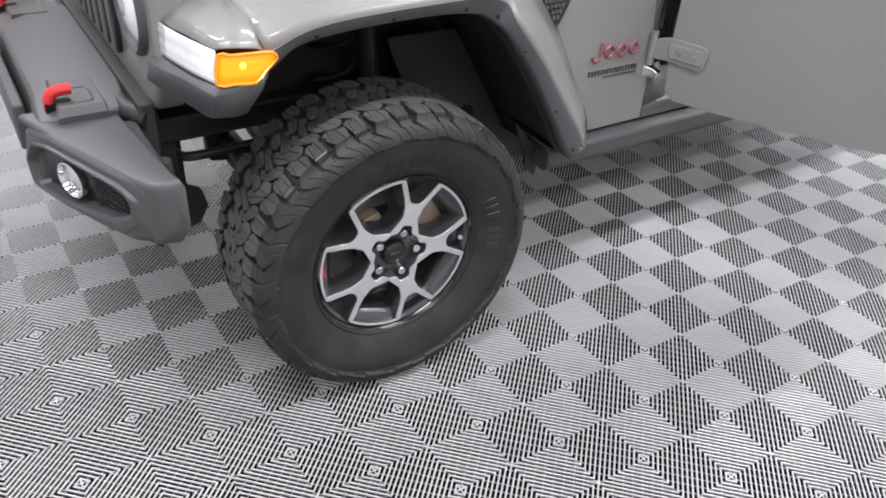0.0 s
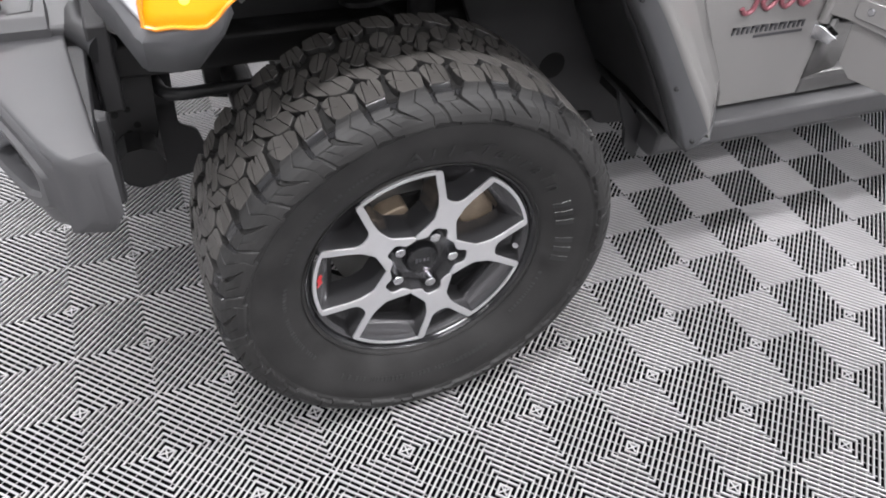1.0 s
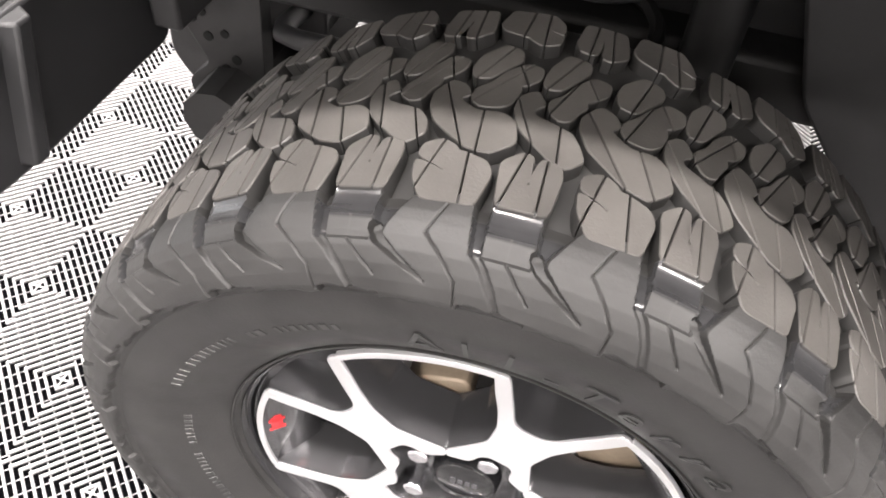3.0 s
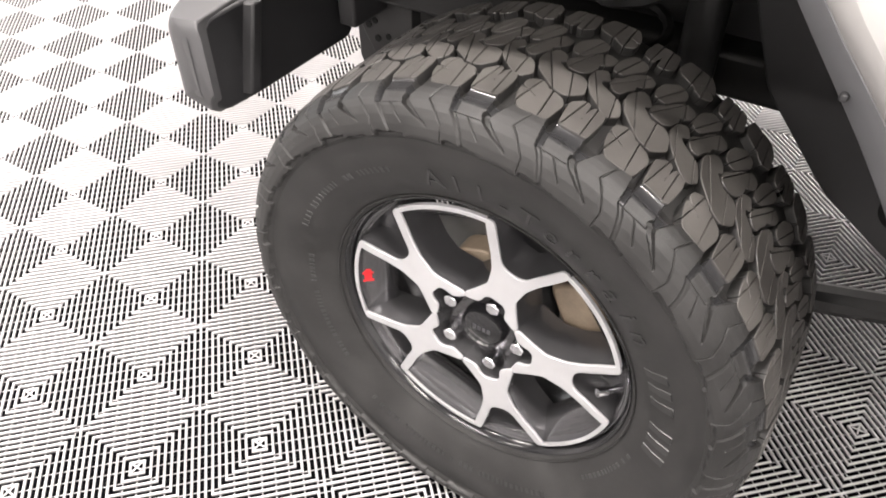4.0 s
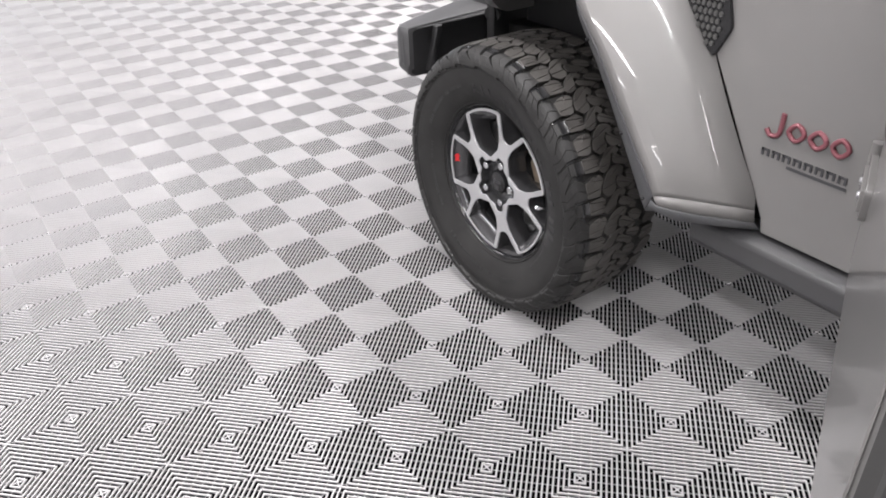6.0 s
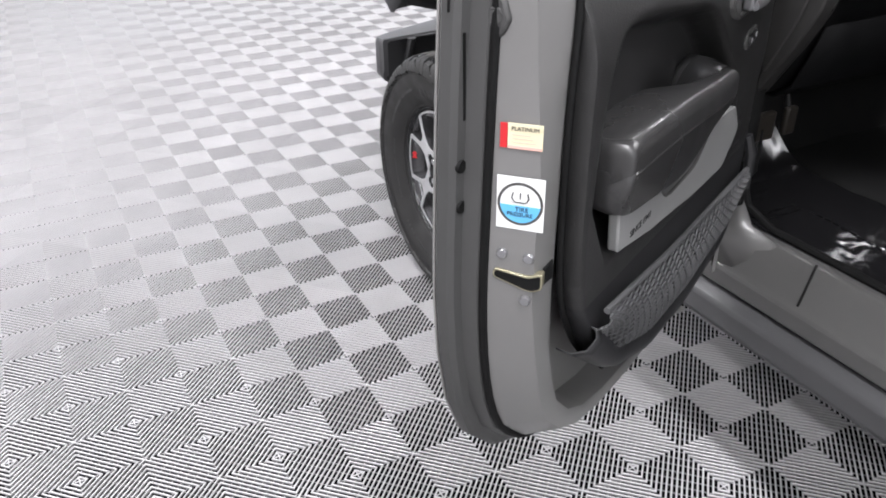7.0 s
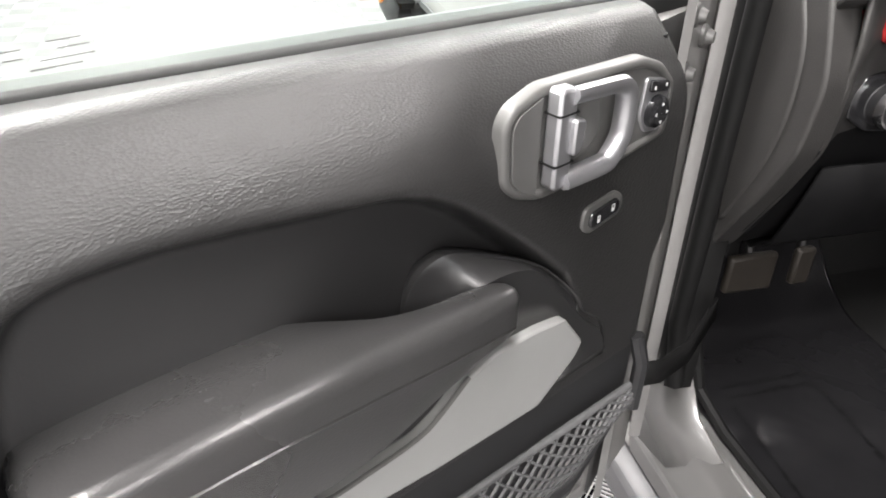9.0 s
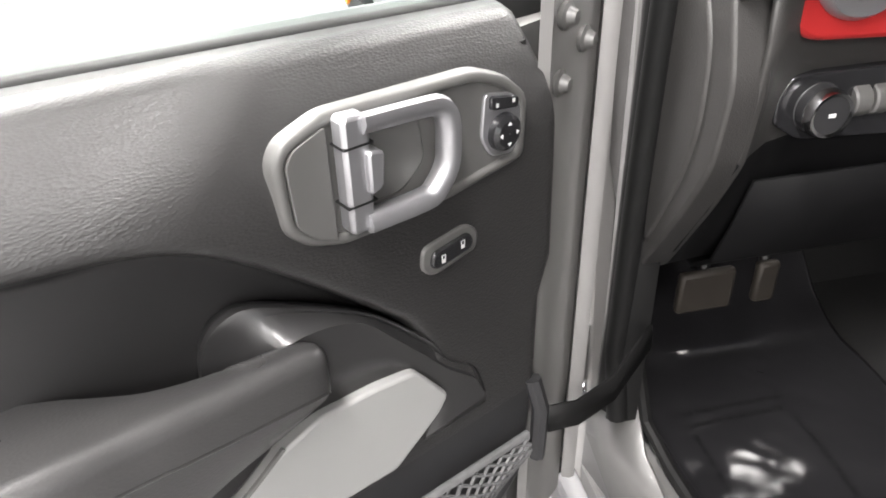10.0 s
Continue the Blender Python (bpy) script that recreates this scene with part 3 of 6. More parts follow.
part("rim_barrel", spun([(0.2345, 0.010), (0.229, 0.012), (0.222, 0.03), (0.212, 0.07), (0.207, 0.12), (0.214, 0.19), (0.235, 0.20), (0.238, 0.19), (0.236, 0.018)], 128), WHEELPAINT, wheel, smooth=60)
SPOKE = [(0.2277, -17.4), (0.200, -15.9), (0.174, -13.4), (0.146, -11.2), (0.114, -12.0), (0.0925, -23), (0.0800, -35.9), (0.0725, -35.9), (0.0715, -17), (0.086, -12), (0.092, -7)]
FORK = [(0.156, 3.6), (0.164, 7.2), (0.178, 8.9), (0.2277, 13.8)]
left = [polar(r, a) for r, a in SPOKE]
right = [(x, -y) for x, y in left[::-1]]
outline = left + right + [polar(r, a) for r, a in FORK[::-1]] + [polar(r, -a) for r, a in FORK]
outline = rounded(outline, 0.006, 2)
for k in range(5):
    turn = pose(0, 0, 0, 0, -(-73 + 72 * k), 0)
    face = prism(outline, 0.0, 0.004)
    bmesh.ops.transform(face, matrix=turn, verts=face.verts)
    part("spoke", face, MACHINED, wheel, "bright machined spoke face", bevel=0.0008)
    body = prism(offset(outline, 0.0006), 0.0042, 0.060, grow=0.010)
    bmesh.ops.transform(body, matrix=turn, verts=body.verts)
    part("spoke_body", body, WHEELPAINT, wheel, bevel=0.001)
    # the bright edge that closes the window between two spokes
    rows = []
    for i in range(13):
        a = -73 + 72 * k + 16.8 + (72 - 33.6) * i / 12
        rows.append([(r * math.cos(radians(a)), y, r * math.sin(radians(a))) for r, y in ((0.2205, 0.0), (0.2277, 0.0), (0.2285, 0.006), (0.2235, 0.006))])
    part("window_edge", loft(rows, True, caps=True), MACHINED, wheel, bevel=0.0006)
    # floor of the window: flat sloped pan between the spokes
    ends = [[Vector((r * math.cos(radians(a)), y, r * math.sin(radians(a)))) for r, y in ((0.208, 0.032), (0.194, 0.050))] for a in (-73 + 72 * k + 14, -73 + 72 * k + 58)]
    rows = []
    for i in range(11):
        a = radians(-73 + 72 * k + 14.5 + 43 * i / 10)
        rows.append([Vector((0.2268 * math.cos(a), 0.005, 0.2268 * math.sin(a)))] + [ends[0][q].lerp(ends[1][q], i / 10) for q in (0, 1)])
    part("window_pan", loft(rows), WHEELPAINT, wheel, thick=0.003, smooth=20)
    rows = []
    for i in range(7):
        a = -73 + 72 * k - 14 + 28 * i / 6
        rows.append([(r * math.cos(radians(a)), y, r * math.sin(radians(a))) for r, y in ((0.232, 0.014), (0.222, 0.045), (0.170, 0.055))])
    part("fork_pan", loft(rows), WHEELPAINT, wheel, thick=0.004)
    nx, nz = polar(0.0635, -73 + 72 * k)
    hexa = [(nx + 0.0122 * math.cos(radians(60 * j + 12 * k)), nz + 0.0122 * math.sin(radians(60 * j + 12 * k))) for j in range(6)]
    part("lug_nut", prism(hexa, 0.004, 0.032), CHROME, wheel, "chrome lug nut", bevel=0.0025)
    part("lug_seat", spun([(0.0155, 0.031), (0.0165, 0.029), (0.017, 0.036), (0.001, 0.037)], 20), GLOSSBLACK, wheel, m=pose(nx, 0, nz))
star = []
for k in range(5):
    for d, r in ((-36, 0.060), (-16, 0.083), (16, 0.083)):
        star.append(polar(r, -73 + 72 * k + d))
part("hub_face", prism(rounded(star, 0.008, 3), 0.030, 0.075, grow=0.012), WHEELPAINT, wheel, bevel=0.002)
part("centre_cap", spun([(0.0005, 0.013), (0.029, 0.013), (0.0315, 0.0145), (0.0335, 0.012), (0.036, 0.016), (0.038, 0.034)], 48), GLOSSBLACK, wheel, "black round centre cap", smooth=50)
bm = bmesh.new()
for i, (dx, h) in enumerate(((-0.012, 0.010), (-0.004, 0.007), (0.004, 0.007), (0.012, 0.008))):
    box(bm, (dx - 0.0025, 0.0118, -h / 2), (dx + 0.0025, 0.0132, h / 2))
part("cap_mark", bm, BADGEDARK, wheel)
# small red figure on the rim, as a plain shape
bm = bmesh.new()
for x0, x1, z0, z1 in ((-0.006, 0.006, -0.011, 0.011), (-0.009, 0.009, 0.004, 0.008), (-0.009, 0.009, -0.012, -0.008), (-0.003, 0.005, 0.011, 0.014)):
    box(bm, (x0, -0.0006, z0), (x1, 0.0006, z1))
part("red_mark", bm, RED, wheel, m=pose(-0.2105, 0.0130, 0.004, 0, 0, 42))
part("valve_stem", tube([(0.219, 0.022, 0.001), (0.213, 0.011, 0.002), (0.208, 0.004, 0.0025), (0.207, 0.003, 0.0025), (0.197, -0.008, 0.004)], [0.0045, 0.0045, 0.0045, 0.0066, 0.0066], 12), CHROME, wheel, "silver valve stem")
# brake
part("brake_disc", spun([(0.07, 0.105), (0.165, 0.105), (0.166, 0.112), (0.166, 0.125), (0.07, 0.13)], 64), DISC, wheel, smooth=40)
part("brake_hat", spun([(0.001, 0.07), (0.078, 0.07), (0.085, 0.08), (0.085, 0.106)], 48), CHASSIS, wheel)
cal = [polar(r, a) for r, a in ((0.115, 48), (0.182, 40), (0.186, 20), (0.180, 4), (0.115, -2))]
part("brake_caliper", prism(rounded(cal, 0.014, 3), 0.068, 0.15), TAN, wheel, "tan iron brake caliper", bevel=0.006)
cal = [polar(r, a) for r, a in ((0.070, 148), (0.108, 149), (0.116, 128), (0.110, 100), (0.070, 98))]
part("brake_bracket", prism(rounded(cal, 0.014, 3), 0.064, 0.104), TAN, wheel, bevel=0.006)

# ---- car: front wing and flare ----
# stations round the arch: lip inner edge, lip outer edge, crease on the paint, edge on the body
ARCH = [
    ((-0.300, 0.035, 0.975), (-0.322, 0.012, 1.018), (-0.335, 0.060, 1.066), (-0.350, 0.28, 1.110)),
    ((-0.247, 0.035, 1.014), (-0.236, 0.012, 1.052), (-0.240, 0.060, 1.086), (-0.250, 0.28, 1.120)),
    ((-0.153, 0.035, 1.030), (-0.150, 0.012, 1.066), (-0.150, 0.060, 1.096), (-0.150, 0.28, 1.128)),
    ((-0.013, 0.035, 1.038), (-0.010, 0.012, 1.073), (-0.005, 0.060, 1.102), (0.000, 0.28, 1.134)),
    ((0.130, 0.035, 1.039), (0.136, 0.012, 1.076), (0.145, 0.060, 1.104), (0.170, 0.28, 1.136)),
    ((0.220, 0.035, 1.030), (0.238, 0.012, 1.074), (0.262, 0.058, 1.099), (0.340, 0.27, 1.130)),
    ((0.270, 0.035, 1.008), (0.300, 0.012, 1.050), (0.335, 0.056, 1.070), (0.455, 0.23, 1.092)),
    ((0.312, 0.010, 0.972), (0.316, -0.008, 1.010), (0.352, 0.014, 1.020), (0.525, 0.18, 1.030)),
    ((0.399, 0.006, 0.858), (0.414, -0.010, 0.892), (0.455, 0.013, 0.902), (0.605, 0.158, 0.895)),
    ((0.482, 0.004, 0.730), (0.505, -0.010, 0.764), (0.547, 0.014, 0.776), (0.690, 0.157, 0.745)),
    ((0.550, 0.004, 0.615), (0.577, -0.010, 0.665), (0.618, 0.018, 0.674), (0.752, 0.157, 0.645)),
    ((0.576, 0.004, 0.572), (0.606, -0.009, 0.622), (0.640, 0.026, 0.621), (0.766, 0.153, 0.601)),
]
cols = [smooth_line([st[i] for st in ARCH], 4) for i in range(4)]
# painted skin, rounded over the crease
skin = []
for b, c, d in zip(cols[1], cols[2], cols[3]):
    b, c, d = Vector(b), Vector(c), Vector(d)
    skin.append([b, b.lerp(c, 0.45) + Vector((0, -0.004, 0.004)), c, c.lerp(d, 0.12), c.lerp(d, 0.5), d])
flare = part("fender_flare", loft(skin), PAINT, car, "glossy grey painted fender flare over the wheel", thick=0.004, smooth=14)
lip = []
for a, b in zip(cols[0], cols[1]):
    a, b = Vector(a), Vector(b)
    lip.append([a + Vector((0, 0.05, 0)), a, a.lerp(b, 0.12) + Vector((0, -0.006, 0)), b + Vector((0, -0.003, 0)), b + Vector((0, 0.012, 0.002))])
part("flare_lip", loft(lip), LIP, flare, "dark grey moulded lip round the wheel arch", thick=0.003, smooth=45)
# foot of the flare: the raised border turns the corner and runs back to the body
b0, c0, d0 = (Vector(ARCH[-1][k]) for k in (1, 2, 3))
foot0 = [b0.lerp(c0, 0.5) + Vector((0, -0.003, 0.003)), c0, c0.lerp(d0, 0.35), c0.lerp(d0, 0.7), d0]
foot1 = [Vector(p) for p in ((0.619, -0.006, 0.603), (0.645, 0.022, 0.592), (0.690, 0.067, 0.583), (0.732, 0.112, 0.576), (0.770, 0.155, 0.569))]
foot2 = [Vector(p) for p in ((0.600, 0.008, 0.580), (0.640, 0.040, 0.560), (0.688, 0.088, 0.555), (0.734, 0.132, 0.552), (0.773, 0.172, 0.549))]
part("flare_foot", loft([[b0] + foot0, [foot1[0].lerp(b0, 0.45) + Vector((-0.002, -0.001, 0))] + foot1]), PAINT, flare, thick=0.003, smooth=14)
part("flare_foot_lip", loft([[Vector(ARCH[-1][0]).lerp(b0, 0.8)] + foot1, [Vector(ARCH[-1][0])] + foot2, [Vector(ARCH[-1][0]) + Vector((0, 0.05, 0))] + [p + Vector((0.0, 0.07, -0.002)) for p in foot2]]), LIP, flare, thick=0.004, smooth=40)
# rivets on the arch edge
for i in range(6, 44, 6):
    p = Vector(cols[0][i]).lerp(Vector(cols[1][i]), 0.3) + Vector((0, -0.009, 0))
    part("rivet", spun([(0.0003, -0.0035), (0.003, -0.003), (0.0045, -0.0005), (0.0045, 0.004)], 10), BLACK, flare, m=pose(*p))
# liner inside the arch
wells = []
for a in cols[0]:
    a = Vector(a)
    wells.append([a + Vector((0, 0.045, 0)), a + Vector((0.004, 0.10, 0.012)), a + Vector((0.012, 0.24, 0.012)), a + Vector((0.015, 0.47, 0.0))])
part("wheel_liner", loft(wells), LINER, car, "matt black wheel well liner", thick=0.004, smooth=60)
part("liner_front", loft([[(-0.300, 0.08, 0.975), (-0.30, 0.45, 0.985)], [(-0.40, 0.09, 0.93), (-0.42, 0.45, 0.90)], [(-0.42, 0.10, 0.90), (-0.44, 0.45, 0.80)]]), LINER, car, thick=0.004)
part("liner_rear", loft([[(0.572, 0.08, 0.566), (0.60, 0.50, 0.57)], [(0.60, 0.10, 0.553), (0.63, 0.50, 0.52)], [(0.66, 0.14, 0.548), (0.69, 0.50, 0.48)]]), LINER, car, thick=0.004)
part("inner_wing", boxed((-0.46, 0.50, 0.62), (0.72, 0.53, 1.12)), LINER, car, bevel=0.004)
part("frame_rail", boxed((-0.62, 0.44, 0.645), (0.60, 0.53, 0.72)), CHASSIS, car, bevel=0.01)
horn = part("frame_horn", prism(rounded([(-0.640, 0.66), (-0.558, 0.585), (-0.516, 0.508), (-0.556, 0.470), (-0.541, 0.400), (-0.514, 0.372), (-0.480, 0.386), (-0.452, 0.430), (-0.431, 0.505), (-0.425, 0.66)], 0.012, 3), 0.470, 0.500), CHASSIS, car, "black drilled frame bracket", bevel=0.004)
for hx, hz, hr in ((-0.5118, 0.5528, 0.0075), (-0.5165, 0.5895, 0.0065), (-0.5330, 0.5780, 0.0075), (-0.4855, 0.5620, 0.0065), (-0.4720, 0.5230, 0.0075), (-0.4900, 0.5030, 0.0085)):
    part("bracket_hole", spun([(0.0003, -0.001), (hr, -0.001), (hr, 0.004)], 14), SEAL, horn, m=pose(hx, 0.4695, hz))
deflector = [(-0.66, 0.62), (-0.66, 0.42), (-0.64, 0.385), (-0.60, 0.340), (-0.56, 0.312), (-0.50, 0.285), (-0.44, 0.275), (-0.36, 0.290), (-0.328, 0.345), (-0.345, 0.410), (-0.385, 0.430), (-0.385, 0.62)]
part("air_deflector", prism(rounded(deflector, 0.012, 3), 0.590, 0.602), LINER, car, "dark grey plastic air deflector under the nose", bevel=0.003)
part("deflector_floor", loft([[(-0.64, y, 0.40), (-0.55, y, 0.42), (-0.40, y, 0.44)] for y in (0.602, 0.95, 1.25)]), LINER, car, thick=0.004)
part("damper_mount", prism(rounded([(-0.312, 0.50), (-0.25, 0.49), (-0.235, 0.66), (-0.318, 0.66)], 0.012, 3), 0.575, 0.615), CHASSIS, car, bevel=0.004)
part("sway_bar", tube(smooth_line([(-0.42, 0.60, 0.55), (-0.40, 0.475, 0.582), (-0.30, 0.470, 0.583), (-0.20, 0.462, 0.588)], 3), 0.014, 12), BLACK, car, smooth=60)
# inner panel behind the wheel, with a drain hole
inner_panel = [(0.18, 0.86), (0.24, 0.70), (0.36, 0.56), (0.48, 0.475), (0.566, 0.424), (0.617, 0.419), (0.628, 0.385), (0.655, 0.370), (0.74, 0.362), (0.80, 0.56), (0.62, 0.86)]
part("inner_panel", prism(rounded(inner_panel, 0.02, 3), 0.400, 0.412), LINER, car, "matt black inner panel behind the wheel", bevel=0.004)
part("drain_hole", spun([(0.0005, -0.001), (0.0325, -0.001), (0.035, 0.0015), (0.0375, 0.002)], 28), SEAL, car, m=pose(0.471, 0.3988, 0.568))
part("liner_clip", prism(rounded([(0.524, 0.612), (0.567, 0.565), (0.628, 0.487), (0.613, 0.482), (0.63, 0.447), (0.62, 0.406), (0.582, 0.449), (0.57, 0.503), (0.539, 0.566)], 0.006, 3), 0.200, 0.212), BLACK, car, bevel=0.003)
part("steering_damper", tube([(-0.25, 0.30, 0.56), (-0.25, 1.3, 0.56)], 0.03, 12), CHASSIS, car)
part("axle", tube([(0.0, 0.16, 0.40), (0.0, 1.62, 0.40)], 0.045, 16), CHASSIS, car)
part("steering_knuckle", tube([(0.0, 0.13, 0.30), (0.005, 0.15, 0.40), (0.0, 0.13, 0.52)], [0.035, 0.07, 0.035], 12), CHASSIS, car)
part("coil_spring", tube([(0.02 + 0.055 * math.cos(a), 0.43 + 0.055 * math.sin(a), 0.47 + 0.0135 * a) for a in (k * 0.4 for k in range(95))], 0.009, 6), CHASSIS, car)
part("shock_absorber", tube([(0.13, 0.36, 0.36), (0.13, 0.41, 0.62), (0.13, 0.43, 0.98)], [0.022, 0.03, 0.03], 14), CHASSIS, car)
part("track_bar", tube([(-0.12, 0.25, 0.42), (-0.13, 0.8, 0.52), (-0.13, 1.4, 0.56)], 0.018, 10), CHASSIS, car)
part("tie_rod", tube([(-0.17, 0.16, 0.36), (-0.18, 1.6, 0.36)], 0.016, 10), CHASSIS, car)
part("control_arm", tube([(0.02, 0.33, 0.33), (0.45, 0.42, 0.36), (0.78, 0.46, 0.42)], 0.026, 10), CHASSIS, car)
part("front_crossmember", tube([(-0.48, 0.40, 0.46), (-0.48, 1.42, 0.46)], 0.05, 10), CHASSIS, car)
for bx, by, bz in ((-0.173, 0.497, 0.677), (-0.170, 0.497, 0.632)):
    part("liner_bolt", spun([(0.0003, -0.008), (0.0085, -0.007), (0.0105, 0.0), (0.0105, 0.01)], 12), BEZEL, car, m=pose(bx, by, bz))

# body side of the wing above and behind the flare
part("wing_side", loft([[(p.x, min(p.y, 0.30), p.z) for p in (a, Vector((a.x, 0.285, 1.26)), Vector((a.x, 0.33, 1.31)))] for a in (Vector(q) for q in cols[3][:29])]), PAINT, car, thick=0.004, smooth=50)
part("hood", loft([[(-0.50, y, 1.30 + 0.05 * math.sin(math.pi * (y - 0.33) / 1.14)), (0.0, y, 1.325 + 0.05 * math.sin(math.pi * (y - 0.33) / 1.14)), (0.62, y, 1.35 + 0.05 * math.sin(math.pi * (y - 0.33) / 1.14))] for y in (0.33 + 1.14 * k / 10 for k in range(11))]), PAINT, car, thick=0.006, smooth=60)
cowl = [(0.515, 1.36), (0.515, 1.06), (0.600, 0.905), (0.690, 0.745), (0.778, 0.585), (0.785, 0.548), (1.02, 0.548), (1.02, 0.66), (1.005, 0.80), (0.985, 0.95), (0.955, 1.30), (0.95, 1.36)]
part("cowl_side", prism(cowl, 0.160, 0.19), PAINT, car, "glossy grey painted panel behind the front wheel", bevel=0.004)
# vent behind the flare
vent = [(0.455, 1.09), (0.60, 1.09), (0.628, 0.985), (0.592, 0.915), (0.565, 0.935)]
v1 = part("side_vent", prism(rounded(vent, 0.012, 3), 0.150, 0.165), GLOSSBLACK, car, "gloss black honeycomb side vent", bevel=0.003)
bm = bmesh.new()
for i in range(9):
    for j in range(9):
        cx, cz = 0.50 + i * 0.014 + (j % 2) * 0.007, 0.945 + j * 0.0165
        if cx < 0.60 - max(0, 0.98 - cz) * 0.45 and cx > 0.575 - (cz - 0.92) * 0.62:
            prism([(cx + 0.0052 * math.cos(k * 1.0472 + 0.52), cz + 0.0066 * math.sin(k * 1.0472 + 0.52)) for k in range(6)], 0.1455, 0.150, bm=bm)
part("honeycomb", bm, BEZEL, v1)
# badge as plain shapes in its colours
badge = new("badge")
badge.parent = car
tagged(badge, "dull red metal badge")


def badge_shape(line, closed):
    pts = smooth_line([(x, 0.157, z) for x, z in line], 3, closed)
    if closed:
        pts = pts + pts[:2]
    part("badge_shape", tube(pts, 0.0055, 8), BADGERED, badge, smooth=60)


badge_shape([(0.752, 0.797), (0.762, 0.785), (0.778, 0.787), (0.785, 0.800), (0.787, 0.840)], False)
for bx in (0.822, 0.872, 0.922):
    badge_shape([(bx - 0.018, 0.806), (bx, 0.825), (bx + 0.018, 0.808), (bx, 0.789)], True)
bm = bmesh.new()
for i in range(8):
    x = 0.750 + i * 0.0258
    box(bm, (x, 0.157, 0.735), (x + 0.005, 0.1602, 0.751))
    box(bm, (x, 0.157, 0.7465), (x + 0.019, 0.1602, 0.751))
    box(bm, (x + 0.014, 0.157, 0.735), (x + 0.019, 0.1602, 0.7465))
box(bm, (0.815, 0.158, 0.722), (0.952, 0.1602, 0.728))
tagged(part("model_plate", bm, BADGEDARK, car, "dark small model plate"), kind="stuff")

# rocker rail and sill
rail = [(0.158, 0.536), (0.132, 0.520), (0.130, 0.466), (0.150, 0.446), (0.230, 0.446), (0.235, 0.536)]
part("rock_rail", prism(rail, 0.615, 2.75, "x"), STEEL, car, "dark grey steel rocker rail", bevel=0.008)
sill = [(0.160, 0.545), (0.157, 0.592), (0.170, 0.606), (0.186, 0.660), (0.204, 0.690), (0.232, 0.690), (0.242, 0.665), (0.242, 0.545)]
part("door_sill", prism(sill, 1.02, 2.75, "x"), SHADEPAINT, car, "glossy grey painted door sill", bevel=0.006)
part("sill_seam", tube([(1.30, 0.168, 0.604), (1.30, 0.186, 0.660), (1.295, 0.204, 0.691)], 0.003, 6), SEAL, car)
part("sill_seal", tube([(1.055, 0.205, 0.95), (1.062, 0.207, 0.82), (1.09, 0.215, 0.735), (1.16, 0.225, 0.702), (1.30, 0.230, 0.698), (2.7, 0.232, 0.698)], 0.009, 8), SEAL, car, "black rubber door seal")

# pillar in front of the door opening
pillar = [(1.004, 0.60), (1.045, 0.60), (1.046, 0.80), (1.040, 1.00), (1.028, 1.20), (1.010, 1.40), (0.985, 1.40), (1.002, 0.95)]
part("hinge_pillar", prism(pillar, 0.172, 0.20), SHADEPAINT, car, "grey painted hinge pillar", bevel=0.012)
part("pillar_corner", loft([[(1.02, 0.160, 0.72), (1.05, 0.175, 0.74), (1.06, 0.205, 0.78)], [(1.02, 0.159, 0.66), (1.07, 0.175, 0.67), (1.12, 0.204, 0.70)], [(1.02, 0.158, 0.59), (1.12, 0.166, 0.604), (1.20, 0.200, 0.688)]]), SHADEPAINT, car, thick=0.004, smooth=60)
part("pillar_seal", loft([[(1.038, 0.162, z), (1.052, 0.158, z), (1.066, 0.166, z), (1.076, 0.160, z), (1.088, 0.172, z), (1.088, 0.20, z)] for z in (0.74, 0.93, 1.05, 1.20, 1.42)]), SEAL, car, "black rubber door seal", smooth=60)

# ---- car: nose ----
def wing_front(y):
    """x of the wing's front face at y; it turns back round the outer end."""
    for (y0, k0, _), (y1, k1, _) in zip(WINGS, WINGS[1:]):
        if y <= y1 or y1 == WINGS[-1][0]:
            return -0.622 - 0.143 * (k0 + (k1 - k0) * (y - y0) / (y1 - y0))


def wing_section(y, k, squeeze=0.0):
    """A rounded slice of the bumper's wing at y, set back for the lamp surround."""
    back = -0.534 - 0.03 * k + 0.4 * squeeze
    front = min(-0.618 - 0.143 * k + squeeze, back - 0.012)
    lift = 0.030 * max(0, (0.075 - y) / 0.045) ** 2
    sunk = front + 0.036 * min(1, max(0, (k + 0.10) / 0.12))
    ring_pts = [(back, 0.757 - squeeze), (front + 0.010, 0.756 - squeeze), (front + 0.002, 0.744 - squeeze), (sunk, 0.732 - squeeze), (sunk, 0.600 + squeeze + lift), (back - 0.010, 0.580 + squeeze + lift), (back, 0.606 + lift)]
    lean = 0.20 * max(0, 1 - (y - 0.034) / 0.2)
    return [(x, y + lean * (x + 0.575), z) for x, z in rounded(ring_pts, 0.006, 3)]


WINGS = ((0.030, -0.30, 0.018), (0.034, -0.27, 0.007), (0.041, -0.23, 0.0), (0.060, -0.12, 0.0), (0.085, -0.02, 0.0), (0.115, 0.08, 0.0), (0.30, 0.60, 0.0), (0.46, 1.0, 0.0), (0.53, 1.15, 0.0))
bumper = part("front_bumper", loft([wing_section(*q) for q in WINGS], True, caps=True), STEEL, car, "dark grey steel bumper with angled wings", smooth=40)
part("bumper_inner", prism(rounded([(0.060, 0.750), (0.050, 0.690), (0.052, 0.590), (0.14, 0.583), (0.42, 0.580), (0.42, 0.752)], 0.034, 5), -0.575, -0.530, "x"), BLACK, bumper, "black plastic liner behind the bumper", bevel=0.005)
